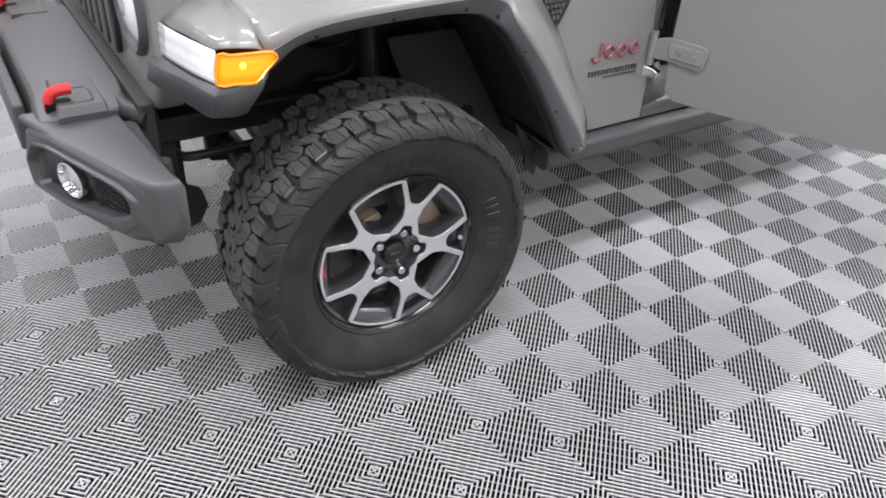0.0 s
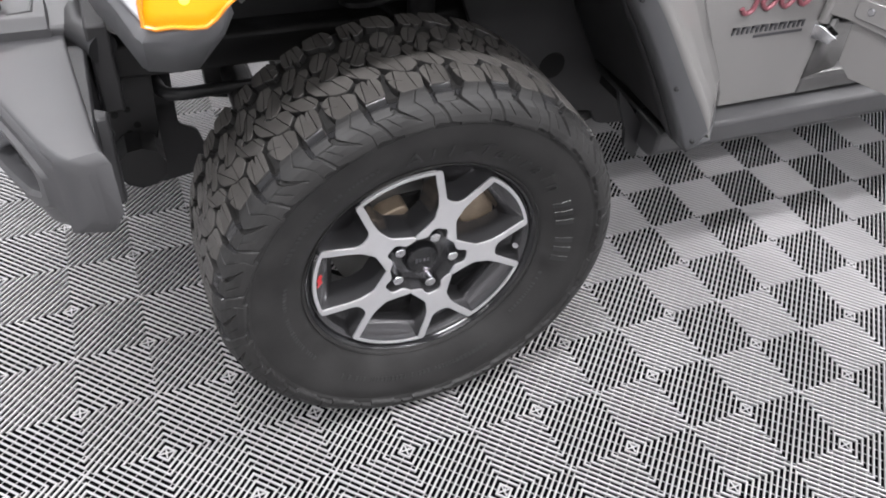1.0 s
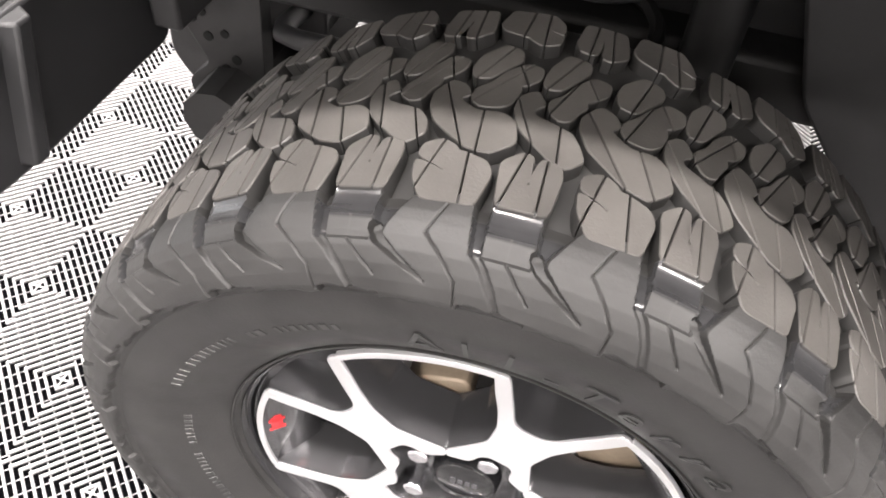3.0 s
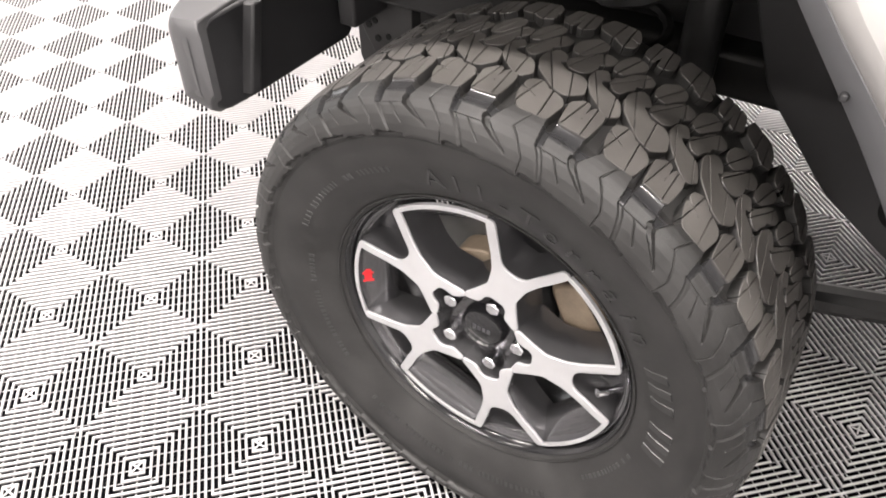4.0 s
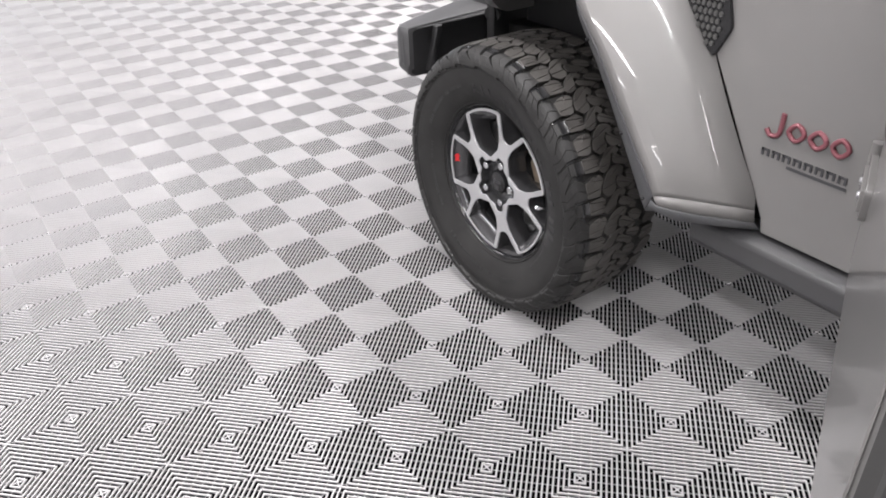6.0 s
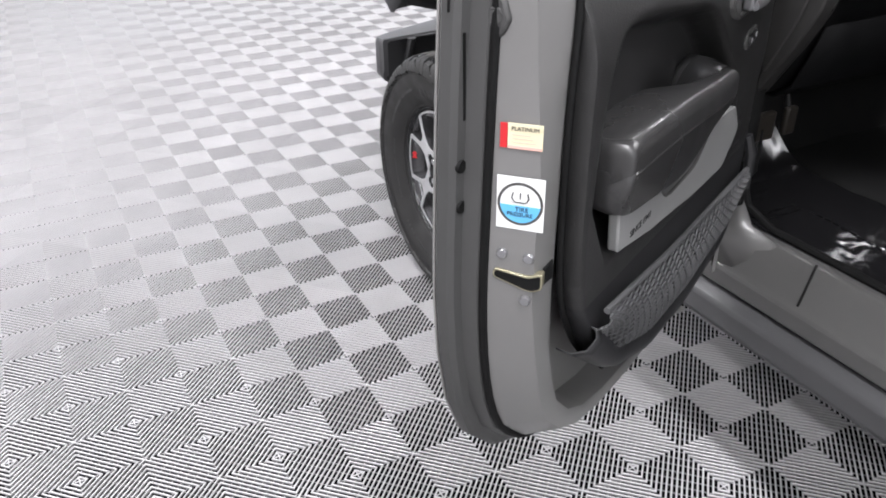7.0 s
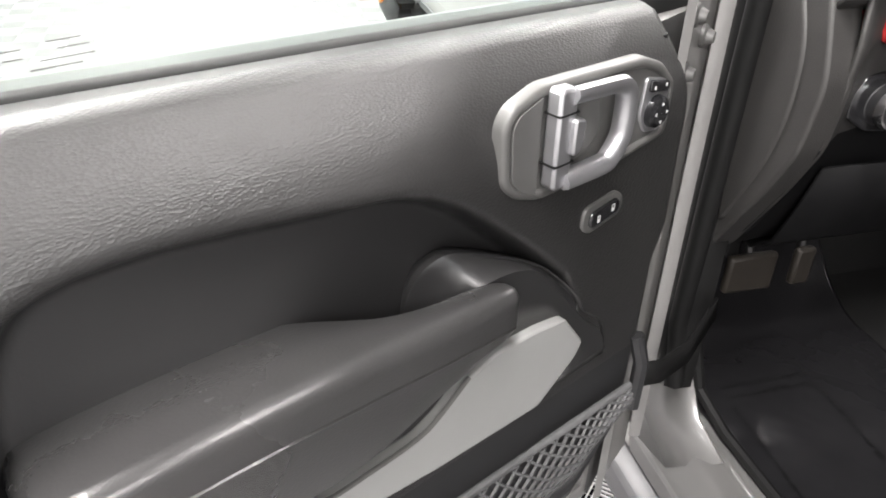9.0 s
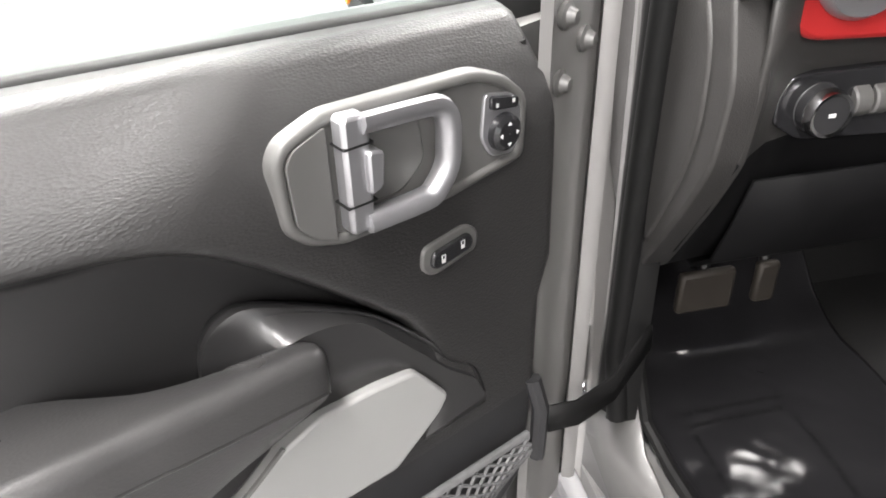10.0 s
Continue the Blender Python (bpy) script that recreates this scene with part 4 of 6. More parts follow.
part("bumper_rib", loft([[(-0.54, 0.145 + d, z), (-0.512, 0.152 + d, z), (-0.510, 0.172 + d, z), (-0.54, 0.190 + d, z)] for z, d in ((0.60, -0.036), (0.68, -0.016), (0.748, 0.002))], True, caps=True), BLACK, bumper, bevel=0.004)
mid = [(-0.53, 0.43, 0.772), (-0.66, 0.43, 0.774), (-0.745, 0.455, 0.752), (-0.765, 0.47, 0.60), (-0.70, 0.47, 0.57), (-0.57, 0.44, 0.60)]
rows = [mid, [(x + 0.004, y + 0.08, z + 0.014) for x, y, z in mid], [(x + 0.012, y + 0.16, z + 0.02) for x, y, z in mid], [(x + 0.012, 1.24, z + 0.02) for x, y, z in mid], [(x, 1.40, z) for x, y, z in mid]]
part("bumper_middle", loft(rows, True, caps=True), STEEL, bumper, bevel=0.010, seg=3)
part("bumper_plate", boxed((-0.782, 0.62, 0.62), (-0.752, 1.22, 0.745)), STEEL, bumper, bevel=0.006)
part("bumper_wing", loft([[(x, 1.83 - yy, z) for x, yy, z in wing_section(*q)] for q in WINGS], True, caps=True), STEEL, bumper, smooth=40)


def on_wing(y, z, out=0.0):
    """A place on the wing's front face, which tucks in below."""
    return (wing_front(y) - out + 0.16 * max(0, 0.60 - z), y, z)


lamp_open = [(0.485, 0.655), (0.470, 0.592), (0.36, 0.596), (0.26, 0.610), (0.16, 0.630), (0.098, 0.662), (0.096, 0.704), (0.13, 0.720), (0.375, 0.724), (0.445, 0.708)]
lamp_lip = [(0.500, 0.655), (0.495, 0.580), (0.36, 0.578), (0.25, 0.586), (0.13, 0.604), (0.072, 0.646), (0.072, 0.708), (0.118, 0.731), (0.378, 0.734), (0.455, 0.719)]
lamp_edge = [(0.522, 0.660), (0.510, 0.572), (0.36, 0.568), (0.24, 0.570), (0.11, 0.584), (0.036, 0.622), (0.034, 0.738), (0.095, 0.754), (0.39, 0.755), (0.500, 0.738)]


def between(a, b, k):
    return [(p[0] + (q[0] - p[0]) * k, p[1] + (q[1] - p[1]) * k) for p, q in zip(a, b)]


rows = [[on_wing(y, z, d) for y, z in rounded(poly, 0.014, 4)] for poly, d in (
    (lamp_edge, -0.042), (lamp_edge, -0.014), (between(lamp_edge, lamp_lip, 0.15), -0.006), (between(lamp_edge, lamp_lip, 0.4), -0.001), (lamp_lip, 0.0), (between(lamp_lip, lamp_open, 0.2), 0.009),
    (between(lamp_lip, lamp_open, 0.7), 0.010), (lamp_open, 0.004), (offset(lamp_open, -0.004), -0.030))]
part("fog_lamp_frame", loft(rows, True), STEEL, bumper, "dark grey raised surround of the fog lamp", smooth=32)
part("fog_lamp_pocket", loft([[on_wing(y, 0.735, -0.020 - 0.010 * (y < 0.45)) for y in (0.37, 0.42, 0.46, 0.50)], [on_wing(y, 0.575, -0.020 - 0.010 * (y < 0.45)) for y in (0.37, 0.42, 0.46, 0.50)]]), STEEL, bumper, thick=0.002)
part("fog_lamp_recess", loft([[on_wing(y, z, -0.027) for y in (0.07, 0.12, 0.28, 0.37)] for z in (0.735, 0.58)]), BLACK, bumper, thick=0.002)
fx, fy, fz = on_wing(0.330, 0.662, -0.022)
part("fog_lamp", spun([(0.0005, -0.014), (0.028, -0.013), (0.037, -0.010), (0.041, -0.022), (0.046, -0.021), (0.049, 0.004)], 36), CHROME, bumper, "round chrome fog lamp", m=pose(fx, fy, fz, 0, 0, -66), smooth=50)
# mesh beside the lamp
bm = bmesh.new()
for k in range(9):
    z = 0.622 + 0.0125 * k
    tube([on_wing(0.085, z, -0.023), on_wing(0.12, z, -0.023), on_wing(0.270, z, -0.023)], 0.0022, 5, bm)
for k in range(12):
    y = 0.100 + 0.0145 * k
    tube([on_wing(y, 0.605, -0.0225), on_wing(y, 0.728, -0.0225)], 0.0018, 5, bm)
part("fog_lamp_mesh", bm, BLACK, bumper)
# raised pad with its slot and pressed border round each tow hook
for y0, side_of in ((0.430, 1), (1.400, -1)):
    pad = []
    for x0, x1, d, z in ((-0.700, -0.585, 0.0, 0.7725), (-0.697, -0.585, 0.020, 0.786), (-0.694, -0.585, 0.026, 0.7885), (-0.690, -0.588, 0.20, 0.796)):
        pad.append([(x0, y0 + side_of * d, 0.745), (x0, y0 + side_of * d, z - 0.006), (x0 + 0.006, y0 + side_of * d, z), (x1, y0 + side_of * d, z), (x1 + 0.004, y0 + side_of * d, z - 0.006), (x1 + 0.004, y0 + side_of * d, 0.745)])
    part("hook_pad", loft(pad, caps=True), STEEL, bumper, smooth=30)
    yh = y0 + side_of * 0.067
    part("hook_slot", boxed((-0.716, yh - 0.014, 0.755), (-0.655, yh + 0.014, 0.7915)), SEAL, bumper, bevel=0.004)
    part("pad_border", tube([(-0.648, yh - 0.030, 0.788), (-0.608, yh - 0.026, 0.7885), (-0.604, yh + 0.03, 0.791), (-0.612, yh + 0.06, 0.793), (-0.660, yh + 0.058, 0.793)], 0.0035, 8), STEEL, bumper, smooth=60)
for hy in (0.497, 1.333):
    hook = [(-0.704, hy, 0.755), (-0.705, hy, 0.785), (-0.702, hy, 0.802), (-0.690, hy, 0.814), (-0.672, hy, 0.817), (-0.650, hy, 0.817)]
    part("tow_hook", tube(smooth_line(hook, 3), 0.014, 10), RED, bumper, "red tow hook")

part("air_dam", tube([(-0.50, 0.375, 0.752), (-0.535, 0.44, 0.757), (-0.55, 0.60, 0.76), (-0.55, 1.24, 0.76), (-0.50, 1.46, 0.752)], 0.028, 14), BLACK, car, smooth=50)

part("lower_grille", boxed((-0.525, 0.37, 0.62), (-0.485, 1.46, 0.80)), LINER, car, bevel=0.006)

# grille, with slots, and headlamp
GX = -0.492
bm = bmesh.new()
grille = [(0.245, 0.90), (0.245, 1.16), (0.30, 1.28), (0.40, 1.33), (1.43, 1.33), (1.53, 1.28), (1.585, 1.16), (1.585, 0.90), (1.50, 0.775), (0.36, 0.775)]
rows = [[(GX + d + 0.03 * abs(y - 0.915) ** 2, y, z) for y, z in rounded(offset(grille, o), 0.04, 4)] for o, d in ((0, 0.06), (0, 0.006), (-0.008, -0.004), (-0.03, -0.006))]
gb = loft(rows, True, caps=True)
part("grille", gb, PAINT, car, "grey painted grille with seven upright slots", smooth=50)
for k in range(7):
    y = 0.915 + (k - 3) * 0.088
    g = GX - 0.006 + 0.03 * abs(y - 0.915) ** 2
    part("grille_slot", prism(rounded([(y - 0.030, 0.835), (y + 0.030, 0.835), (y + 0.034, 1.245), (y - 0.034, 1.245)], 0.028, 4), g - 0.006, g + 0.03, "x"), GLOSSBLACK, car, bevel=0.003)
    part("slot_insert", prism(rounded([(y - 0.022, 0.845), (y + 0.022, 0.845), (y + 0.026, 1.235), (y - 0.026, 1.235)], 0.02, 4), g - 0.010, g - 0.002, "x"), BEZEL, car, bevel=0.003)
lamp = part("headlamp", spun([(0.0005, -0.026), (0.030, -0.025), (0.060, -0.020), (0.090, -0.008), (0.104, 0.004), (0.108, 0.014)], 48), LAMPWHITE, car, "round clear headlamp", m=pose(GX + 0.006, 0.43, 1.03, 0, 0, -90), smooth=60)
part("headlamp_ring", spun([(0.106, 0.02), (0.107, -0.012), (0.116, -0.018), (0.125, -0.010), (0.128, 0.012)], 48), STEEL, car, m=pose(GX + 0.004, 0.43, 1.03, 0, 0, -90), smooth=60)
part("headlamp_core", spun([(0.0003, -0.030), (0.022, -0.029), (0.034, -0.024), (0.036, -0.02)], 32), CHROME, lamp)

# lamp nose of the flare
nose_top = [(-0.322, 0.012, 1.018), (-0.340, 0.004, 1.036), (-0.405, 0.000, 1.048), (-0.432, 0.010, 1.046), (-0.468, 0.20, 1.040), (-0.470, 0.27, 1.040)]
nose_top.insert(4, (-0.450, 0.10, 1.044))
cover = []
c0, d0 = Vector(ARCH[0][2]), Vector(ARCH[0][3])
for p, k in zip(nose_top, (0.0, 0.03, 0.10, 0.2, 0.45, 0.75, 1.0)):
    b = c0.lerp(d0, k) + Vector((0.003, 0, 0.001))
    p = Vector(p)
    cover.append([p, p.lerp(b, 0.25) + Vector((-0.003, 0, 0.005)), p.lerp(b, 0.6) + Vector((-0.002, 0, 0.005)), b])
part("flare_nose", loft(cover), PAINT, flare, "glossy grey nose of the flare", thick=0.004, smooth=60)
low = [[(-0.322, 0.012, 1.018), (-0.318, 0.018, 0.985), (-0.312, 0.035, 0.962)], [(-0.338, 0.000, 0.985), (-0.334, 0.003, 0.962), (-0.328, 0.035, 0.930)], [(-0.375, -0.006, 0.968), (-0.378, -0.005, 0.951), (-0.370, 0.024, 0.889)],
       [(-0.395, -0.006, 0.967), (-0.400, -0.005, 0.950), (-0.396, 0.024, 0.886)], [(-0.430, 0.002, 0.966), (-0.441, 0.002, 0.949), (-0.438, 0.044, 0.882)], [(-0.437, 0.02, 0.966), (-0.448, 0.022, 0.948), (-0.446, 0.060, 0.881)],
       [(-0.452, 0.12, 0.965), (-0.466, 0.12, 0.945), (-0.468, 0.15, 0.884)], [(-0.470, 0.22, 0.962), (-0.490, 0.235, 0.935), (-0.497, 0.25, 0.885)], [(-0.475, 0.275, 0.962), (-0.50, 0.29, 0.935), (-0.507, 0.30, 0.89)]]
part("flare_chin", loft(low), LIP, flare, "dark grey chin below the front lamps", thick=0.008, smooth=28)


def lamp_band(a, b, n, out):
    """A strip of lamp glass round the flare's nose, between two plan curves."""
    return [[tuple(Vector(p).lerp(Vector(q), k / n) + Vector(out)) for k in range(n + 1)] for p, q in zip(a, b)]


amber_top = [(-0.300, 0.004, 1.012), (-0.312, -0.002, 1.028), (-0.355, -0.004, 1.031), (-0.402, -0.004, 1.034), (-0.424, 0.002, 1.036)]
amber_low = [(-0.304, 0.004, 1.006), (-0.326, -0.001, 0.990), (-0.352, -0.004, 0.968), (-0.396, -0.005, 0.973), (-0.432, 0.001, 0.975)]
signal = part("turn_signal", loft(lamp_band(amber_top, amber_low, 3, (-0.003, -0.003, 0))), AMBERBASE, flare, "lit amber turn signal", thick=0.004, smooth=60)
edge = amber_top + amber_low[::-1]
part("signal_rim", tube(smooth_line([tuple(Vector(q) + Vector((-0.004, -0.004, 0))) for q in edge], 2, True) + [tuple(Vector(edge[0]) + Vector((-0.004, -0.004, 0)))], 0.0035, 6), AMBER, signal)
part("signal_bulb", spun([(0.0003, -0.003), (0.006, -0.002), (0.009, 0.0)], 20), AMBERHOT, signal, m=pose(-0.380, -0.006, 1.008))
white_top = [(-0.428, 0.006, 1.043), (-0.450, 0.10, 1.040), (-0.466, 0.20, 1.036), (-0.470, 0.255, 1.034)]
white_low = [(-0.428, 0.008, 0.971), (-0.452, 0.10, 0.968), (-0.470, 0.21, 0.965), (-0.474, 0.262, 0.964)]
band = lamp_band(white_top, white_low, 8, (-0.006, -0.002, 0))
for row in band:
    for k in (2, 5):
        row[k] = tuple(Vector(row[k]) + Vector((-0.0015, -0.0005, 0)))
part("daytime_lamp", loft(band), LAMPWHITE, flare, "white ribbed daytime running lamp", thick=0.004, smooth=25)
part("nose_inner", prism([(-0.405, 0.93), (-0.34, 0.95), (-0.34, 1.06), (-0.40, 1.03)], 0.05, 0.27), LINER, flare)

# ---- car: front door, standing open ----
DOOR = pose(1.15, 0.06, 0, 0, 0, -63)
SKIN = [(-0.095, 1.346), (-0.095, 0.80), (-0.085, 0.67), (-0.05, 0.640), (0.10, 0.634), (0.48, 0.634), (0.60, 0.644), (0.69, 0.665), (0.765, 0.708), (0.825, 0.775), (0.856, 0.85), (0.872, 0.935), (0.877, 1.02), (0.875, 1.10), (0.871, 1.18), (0.867, 1.26), (0.862, 1.33), (0.857, 1.395), (0.755, 1.384)]
skin = [tuple(p) for p in SKIN]


def ring(inset, n, least=-1.0):
    """The door's outline drawn in by inset, but for its top, at depth n."""
    out = []
    for (u, z), (u0, z0) in zip(offset(skin, -inset), skin):
        out.append((max(u, least), min(n, -0.012) if z0 > 1.34 and u0 < 0.8 else n, (z0 if n < -0.06 or u0 > 0.8 else 1.335) if z0 > 1.39 or (z0 > 1.34 and u0 < 0.8) else z))
    return out


rows = [ring(0.004, -0.090), ring(0.0, -0.086), ring(0.0, -0.072), ring(0.006, -0.066), ring(0.018, -0.064), ring(0.022, -0.046), ring(0.030, -0.042), ring(0.033, -0.030, -0.03), ring(0.0455, 0.014, 0.090), ring(0.082, 0.018, 0.110), ring(0.090, 0.016, 0.118), ring(0.094, -0.030, 0.122)]
# the crease of the latch-side jamb runs outwards towards the belt line
crease = []
for (u, n, z), (u1, n1, z1) in zip(rows[8], ring(0.0605, 0.014, 0.090)):
    w = max(0.0, min(1.0, (1.03 - z) / 0.12))
    u, z = u + (u1 - u) * w, z + (z1 - z) * w
    k = 0.020 * max(0.0, min(1.0, (z - 1.18) / 0.21)) if u > 0.7 and n > 0 else 0.0
    crease.append((u + 0.284 * k, n - k, z))
rows[8] = crease
bm = loft(rows, True)
bm.faces.ensure_lookup_table()
# the edge fold and the hinge side are a darker grey than the jamb
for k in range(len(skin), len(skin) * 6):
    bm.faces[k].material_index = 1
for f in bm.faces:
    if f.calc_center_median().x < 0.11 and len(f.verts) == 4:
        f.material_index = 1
bmesh.ops.holes_fill(bm, edges=[e for e in bm.edges if e.is_boundary])
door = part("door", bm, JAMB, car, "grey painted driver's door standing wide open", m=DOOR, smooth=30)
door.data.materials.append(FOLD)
# outer skin carries the body paint
part("door_skin", prism(offset(skin, -0.002), -0.0935, -0.0905), PAINT, door, bevel=0.001)
seal = [(u, -0.041, z) for u, z in offset(skin, -0.029)]
part("door_seal", tube(smooth_line(seal[1:-1], 2), 0.0055, 8), SEAL, door, "black rubber seal round the door")
# edge fold and drain notches on the latch side
for z in (1.185, 1.137):
    part("edge_plug", spun([(0.0003, -0.003), (0.007, -0.003), (0.008, 0.0), (0.008, 0.004)], 16), SEAL, door, m=pose(0.858, -0.0655, z, 0, 0, 180))
part("edge_slot", tube([(0.8608, -0.0775, 1.345), (0.8572, -0.0775, 1.395), (0.8532, -0.0775, 1.60), (0.8412, -0.0775, 2.02)], 0.0018, 6), SEAL, door)
part("edge_slit", boxed((0.851, -0.0685, 1.235), (0.854, -0.0635, 1.325)), SEAL, door)
# pad with a round plug on the seal
part("seal_pad", prism([(-0.050, 1.309), (-0.032, 1.323), (-0.025, 1.338), (-0.031, 1.356), (-0.048, 1.372)], 0.816, 0.8345, "x"), FOLD, door, bevel=0.003)
part("seal_plug", spun([(0.0003, -0.0012), (0.0072, -0.0012), (0.0078, 0.0), (0.0080, -0.0012), (0.0098, -0.0008), (0.0105, 0.001), (0.0105, 0.009)], 24), FOLD, door, m=pose(0.8355, -0.0405, 1.340, 0, 0, 102))
part("seal_strip", tube([(0.8365, -0.046, 1.394), (0.834, -0.046, 1.60), (0.824, -0.046, 1.96)], 0.0042, 8), JAMB, door)


def jamb_u(n, z=1.2):
    return float(np.interp(z, [0.935, 1.02, 1.10, 1.18, 1.26, 1.33], [0.872, 0.877, 0.875, 0.871, 0.867, 0.862])) - 0.033 - (n + 0.030) * 0.284


# two labels
def label_at(n, z):
    return pose(jamb_u(n, z) + 0.0015, n, z) @ pose(0, 0, 0, 0, 0, 105.8)


lab = part("service_label", boxed((-0.0185, -0.0006, -0.0138), (0.0185, 0.0006, 0.0138)), CREAM, door, "cream and red service label", m=label_at(-0.004, 1.2225))
part("label_red", boxed((-0.0265, -0.0012, -0.0133), (-0.0190, 0.0005, 0.0133)), RED, lab)
part("label_pink", boxed((-0.0180, -0.0012, -0.0135), (0.0180, 0.0, -0.0103)), PINK, lab)
bm = lettering("PLATINUM", 0.0062, 0.0002)
part("label_words", bm, INK, lab, m=pose(0, -0.0012, 0.0082, 90, 0, 0), smooth=0)
bm = bmesh.new()
for k in range(3):
    box(bm, (-0.014, -0.0010, 0.001 - 0.004 * k), (0.006 + 0.003 * (k % 3), -0.0007, 0.0018 - 0.004 * k))
part("label_lines", bm, PINK, lab)
lab = part("tyre_label", boxed((-0.0262, -0.0006, -0.031), (0.0262, 0.0006, 0.031)), WHITE, door, "white label with a blue round tyre pressure sign", m=label_at(-0.0044, 1.1475))


def disc(r0, r1, a0=0.0, a1=360.0, n=48, y=-0.0010, t=0.0004):
    rows = []
    for i in range(n + 1):
        a = a0 + (a1 - a0) * i / n
        rows.append([(r * math.cos(radians(a)), yy, r * math.sin(radians(a))) for r, yy in ((r0, y), (r1, y), (r1, y + t), (r0, y + t))])
    return loft(rows, True)


part("label_ring", disc(0.0222, 0.0252), BEZEL, lab)
blue = [(0.0222 * math.cos(radians(a)), 0.0222 * math.sin(radians(a))) for a in range(183, 358, 6)]
part("label_blue", prism([(0.0219, -0.002), (-0.0219, -0.002)] + blue, -0.0013, -0.0006), BLUE, lab)
sign = bmesh.new()
tube([(-0.008, -0.0014, 0.013), (-0.0095, -0.0014, 0.007), (-0.006, -0.0014, 0.002), (0.006, -0.0014, 0.002), (0.0095, -0.0014, 0.007), (0.008, -0.0014, 0.013)], 0.0008, 4, sign)
tube([(0, -0.0014, 0.013), (0, -0.0014, 0.006)], 0.0008, 4, sign)
part("label_sign", sign, INK, lab)
part("label_words", lettering("TIRE", 0.0075, 0.0002), INK, lab, m=pose(0.002, -0.0016, -0.0065, 90, 0, 0), smooth=0)
part("label_words", lettering("PRESSURE", 0.0066, 0.0002), INK, lab, m=pose(0.0, -0.0016, -0.0125, 90, 0, 0), smooth=0)
# latch and its screws
for n, z in ((-0.021, 1.085), (0.008, 1.083), (0.007, 1.028)):
    part("latch_screw", spun([(0.0003, -0.003), (0.005, -0.0028), (0.0062, -0.001), (0.0062, 0.003)], 14), SATIN, door, "bright screw", m=pose(jamb_u(n, z) + 0.001, n, z, 0, 0, 105.8))
slot = [(-0.030, 0.004), (-0.027, 0.0105), (0.004, 0.0060), (0.012, 0.0055), (0.028, 0.012), (0.028, -0.009), (0.016, -0.0145), (0.006, -0.0125), (-0.028, -0.0015)]
latch = part("latch", prism(rounded(slot, 0.004, 3), -0.0016, 0.01), LATCHMETAL, door, "bright latch with a dark mouth", m=pose(jamb_u(-0.002, 1.055) + 0.0010, -0.002, 1.055) @ pose(0, 0, 0, 0, 0, 105.8), bevel=0.001)
part("latch_mouth", prism(rounded(offset(slot, -0.0022), 0.003, 3), -0.0024, 0.006), SEAL, latch)
part("latch_gap", prism([(0.813, 1.063), (0.793, 1.068), (0.789, 1.040), (0.813, 1.042)], 0.009, 0.0192), SEAL, door, bevel=0.002)

# belt line, window frame and glass
def belt_z(u):
    """Height of the belt line, which falls towards the hinge."""
    return 1.351 + 0.045 * u


rows = []
for u in (-0.06, 0.2, 0.45, 0.768):
    z = belt_z(u)
    rows.append([(u, -0.047, z - 0.02), (u, -0.047, z + 0.004), (u, -0.044, z + 0.006), (u, -0.038, z + 0.005), (u, -0.033, z + 0.001), (u, -0.033, z - 0.02)])
part("belt", loft(rows, True, caps=True), SEAL, door, "black rubber belt strip", smooth=60)
pane = part("window_pane", prism([(-0.05, 1.320), (0.80, 1.345), (0.80, 2.0), (0.20, 2.0)], -0.052, -0.048), PANE, door, "clear greenish window glass")
pane.visible_shadow = False
post = [(0.857, -0.092), (0.857, -0.072), (0.851, -0.066), (0.839, -0.064), (0.835, -0.046), (0.827, -0.042), (0.8245, -0.030), (0.8175, -0.005), (0.779, 0.0150), (0.773, 0.011), (0.766, -0.024), (0.766, -0.075)]
bm = loft([[(u - d, n, z) for u, n in post] for z, d in ((1.386, 0.0002), (1.395, 0.0002), (1.60, 0.004), (2.02, 0.016))], True)
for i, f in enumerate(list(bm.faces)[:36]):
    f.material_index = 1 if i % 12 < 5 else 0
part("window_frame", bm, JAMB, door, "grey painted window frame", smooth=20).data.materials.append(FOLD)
rub = [(0.774, 0.010), (0.761, -0.012), (0.750, -0.030), (0.740, -0.036), (0.740, -0.046), (0.765, -0.046), (0.766, -0.020), (0.777, 0.006)]
part("frame_rubber", loft([[(u - d, n, z) for u, n in rub] for z, d in ((1.372, 0.0), (1.60, 0.004), (2.02, 0.016))], True, caps=True), SEAL, door, "black window channel rubber", bevel=0.002)
part("window_top", prism([(0.10, 1.985), (0.868, 1.985), (0.868, 2.03), (0.13, 2.03)], -0.075, -0.026), JAMB, door, bevel=0.006)
# etched marks in the corner of the glass
bm = bmesh.new()
for u0, u1, z in ((0.612, 0.640, 1.4080), (0.608, 0.634, 1.4035), (0.645, 0.662, 1.4060), (0.645, 0.660, 1.4010), (0.606, 0.650, 1.3980), (0.614, 0.655, 1.3935), (0.684, 0.700, 1.4060), (0.690, 0.694, 1.4020), (0.684, 0.700, 1.3980), (0.660, 0.690, 1.3920)):
    box(bm, (u0, -0.0475, z), (u0 + (u1 - u0) * 0.7, -0.0470, z + 0.0007))
tagged(part("glass_marks", bm, BEZEL, door), kind="stuff")

# door panel: one moulded sheet with a hollow above the armrest


def drawn(u, z=1.2):
    """Pulls the latch end of the inner panel in from the jamb."""
    t = max(0.0, min(1.0, (u - 0.5) / 0.25))
    return u - 0.028 * t * t * (3 - 2 * t)


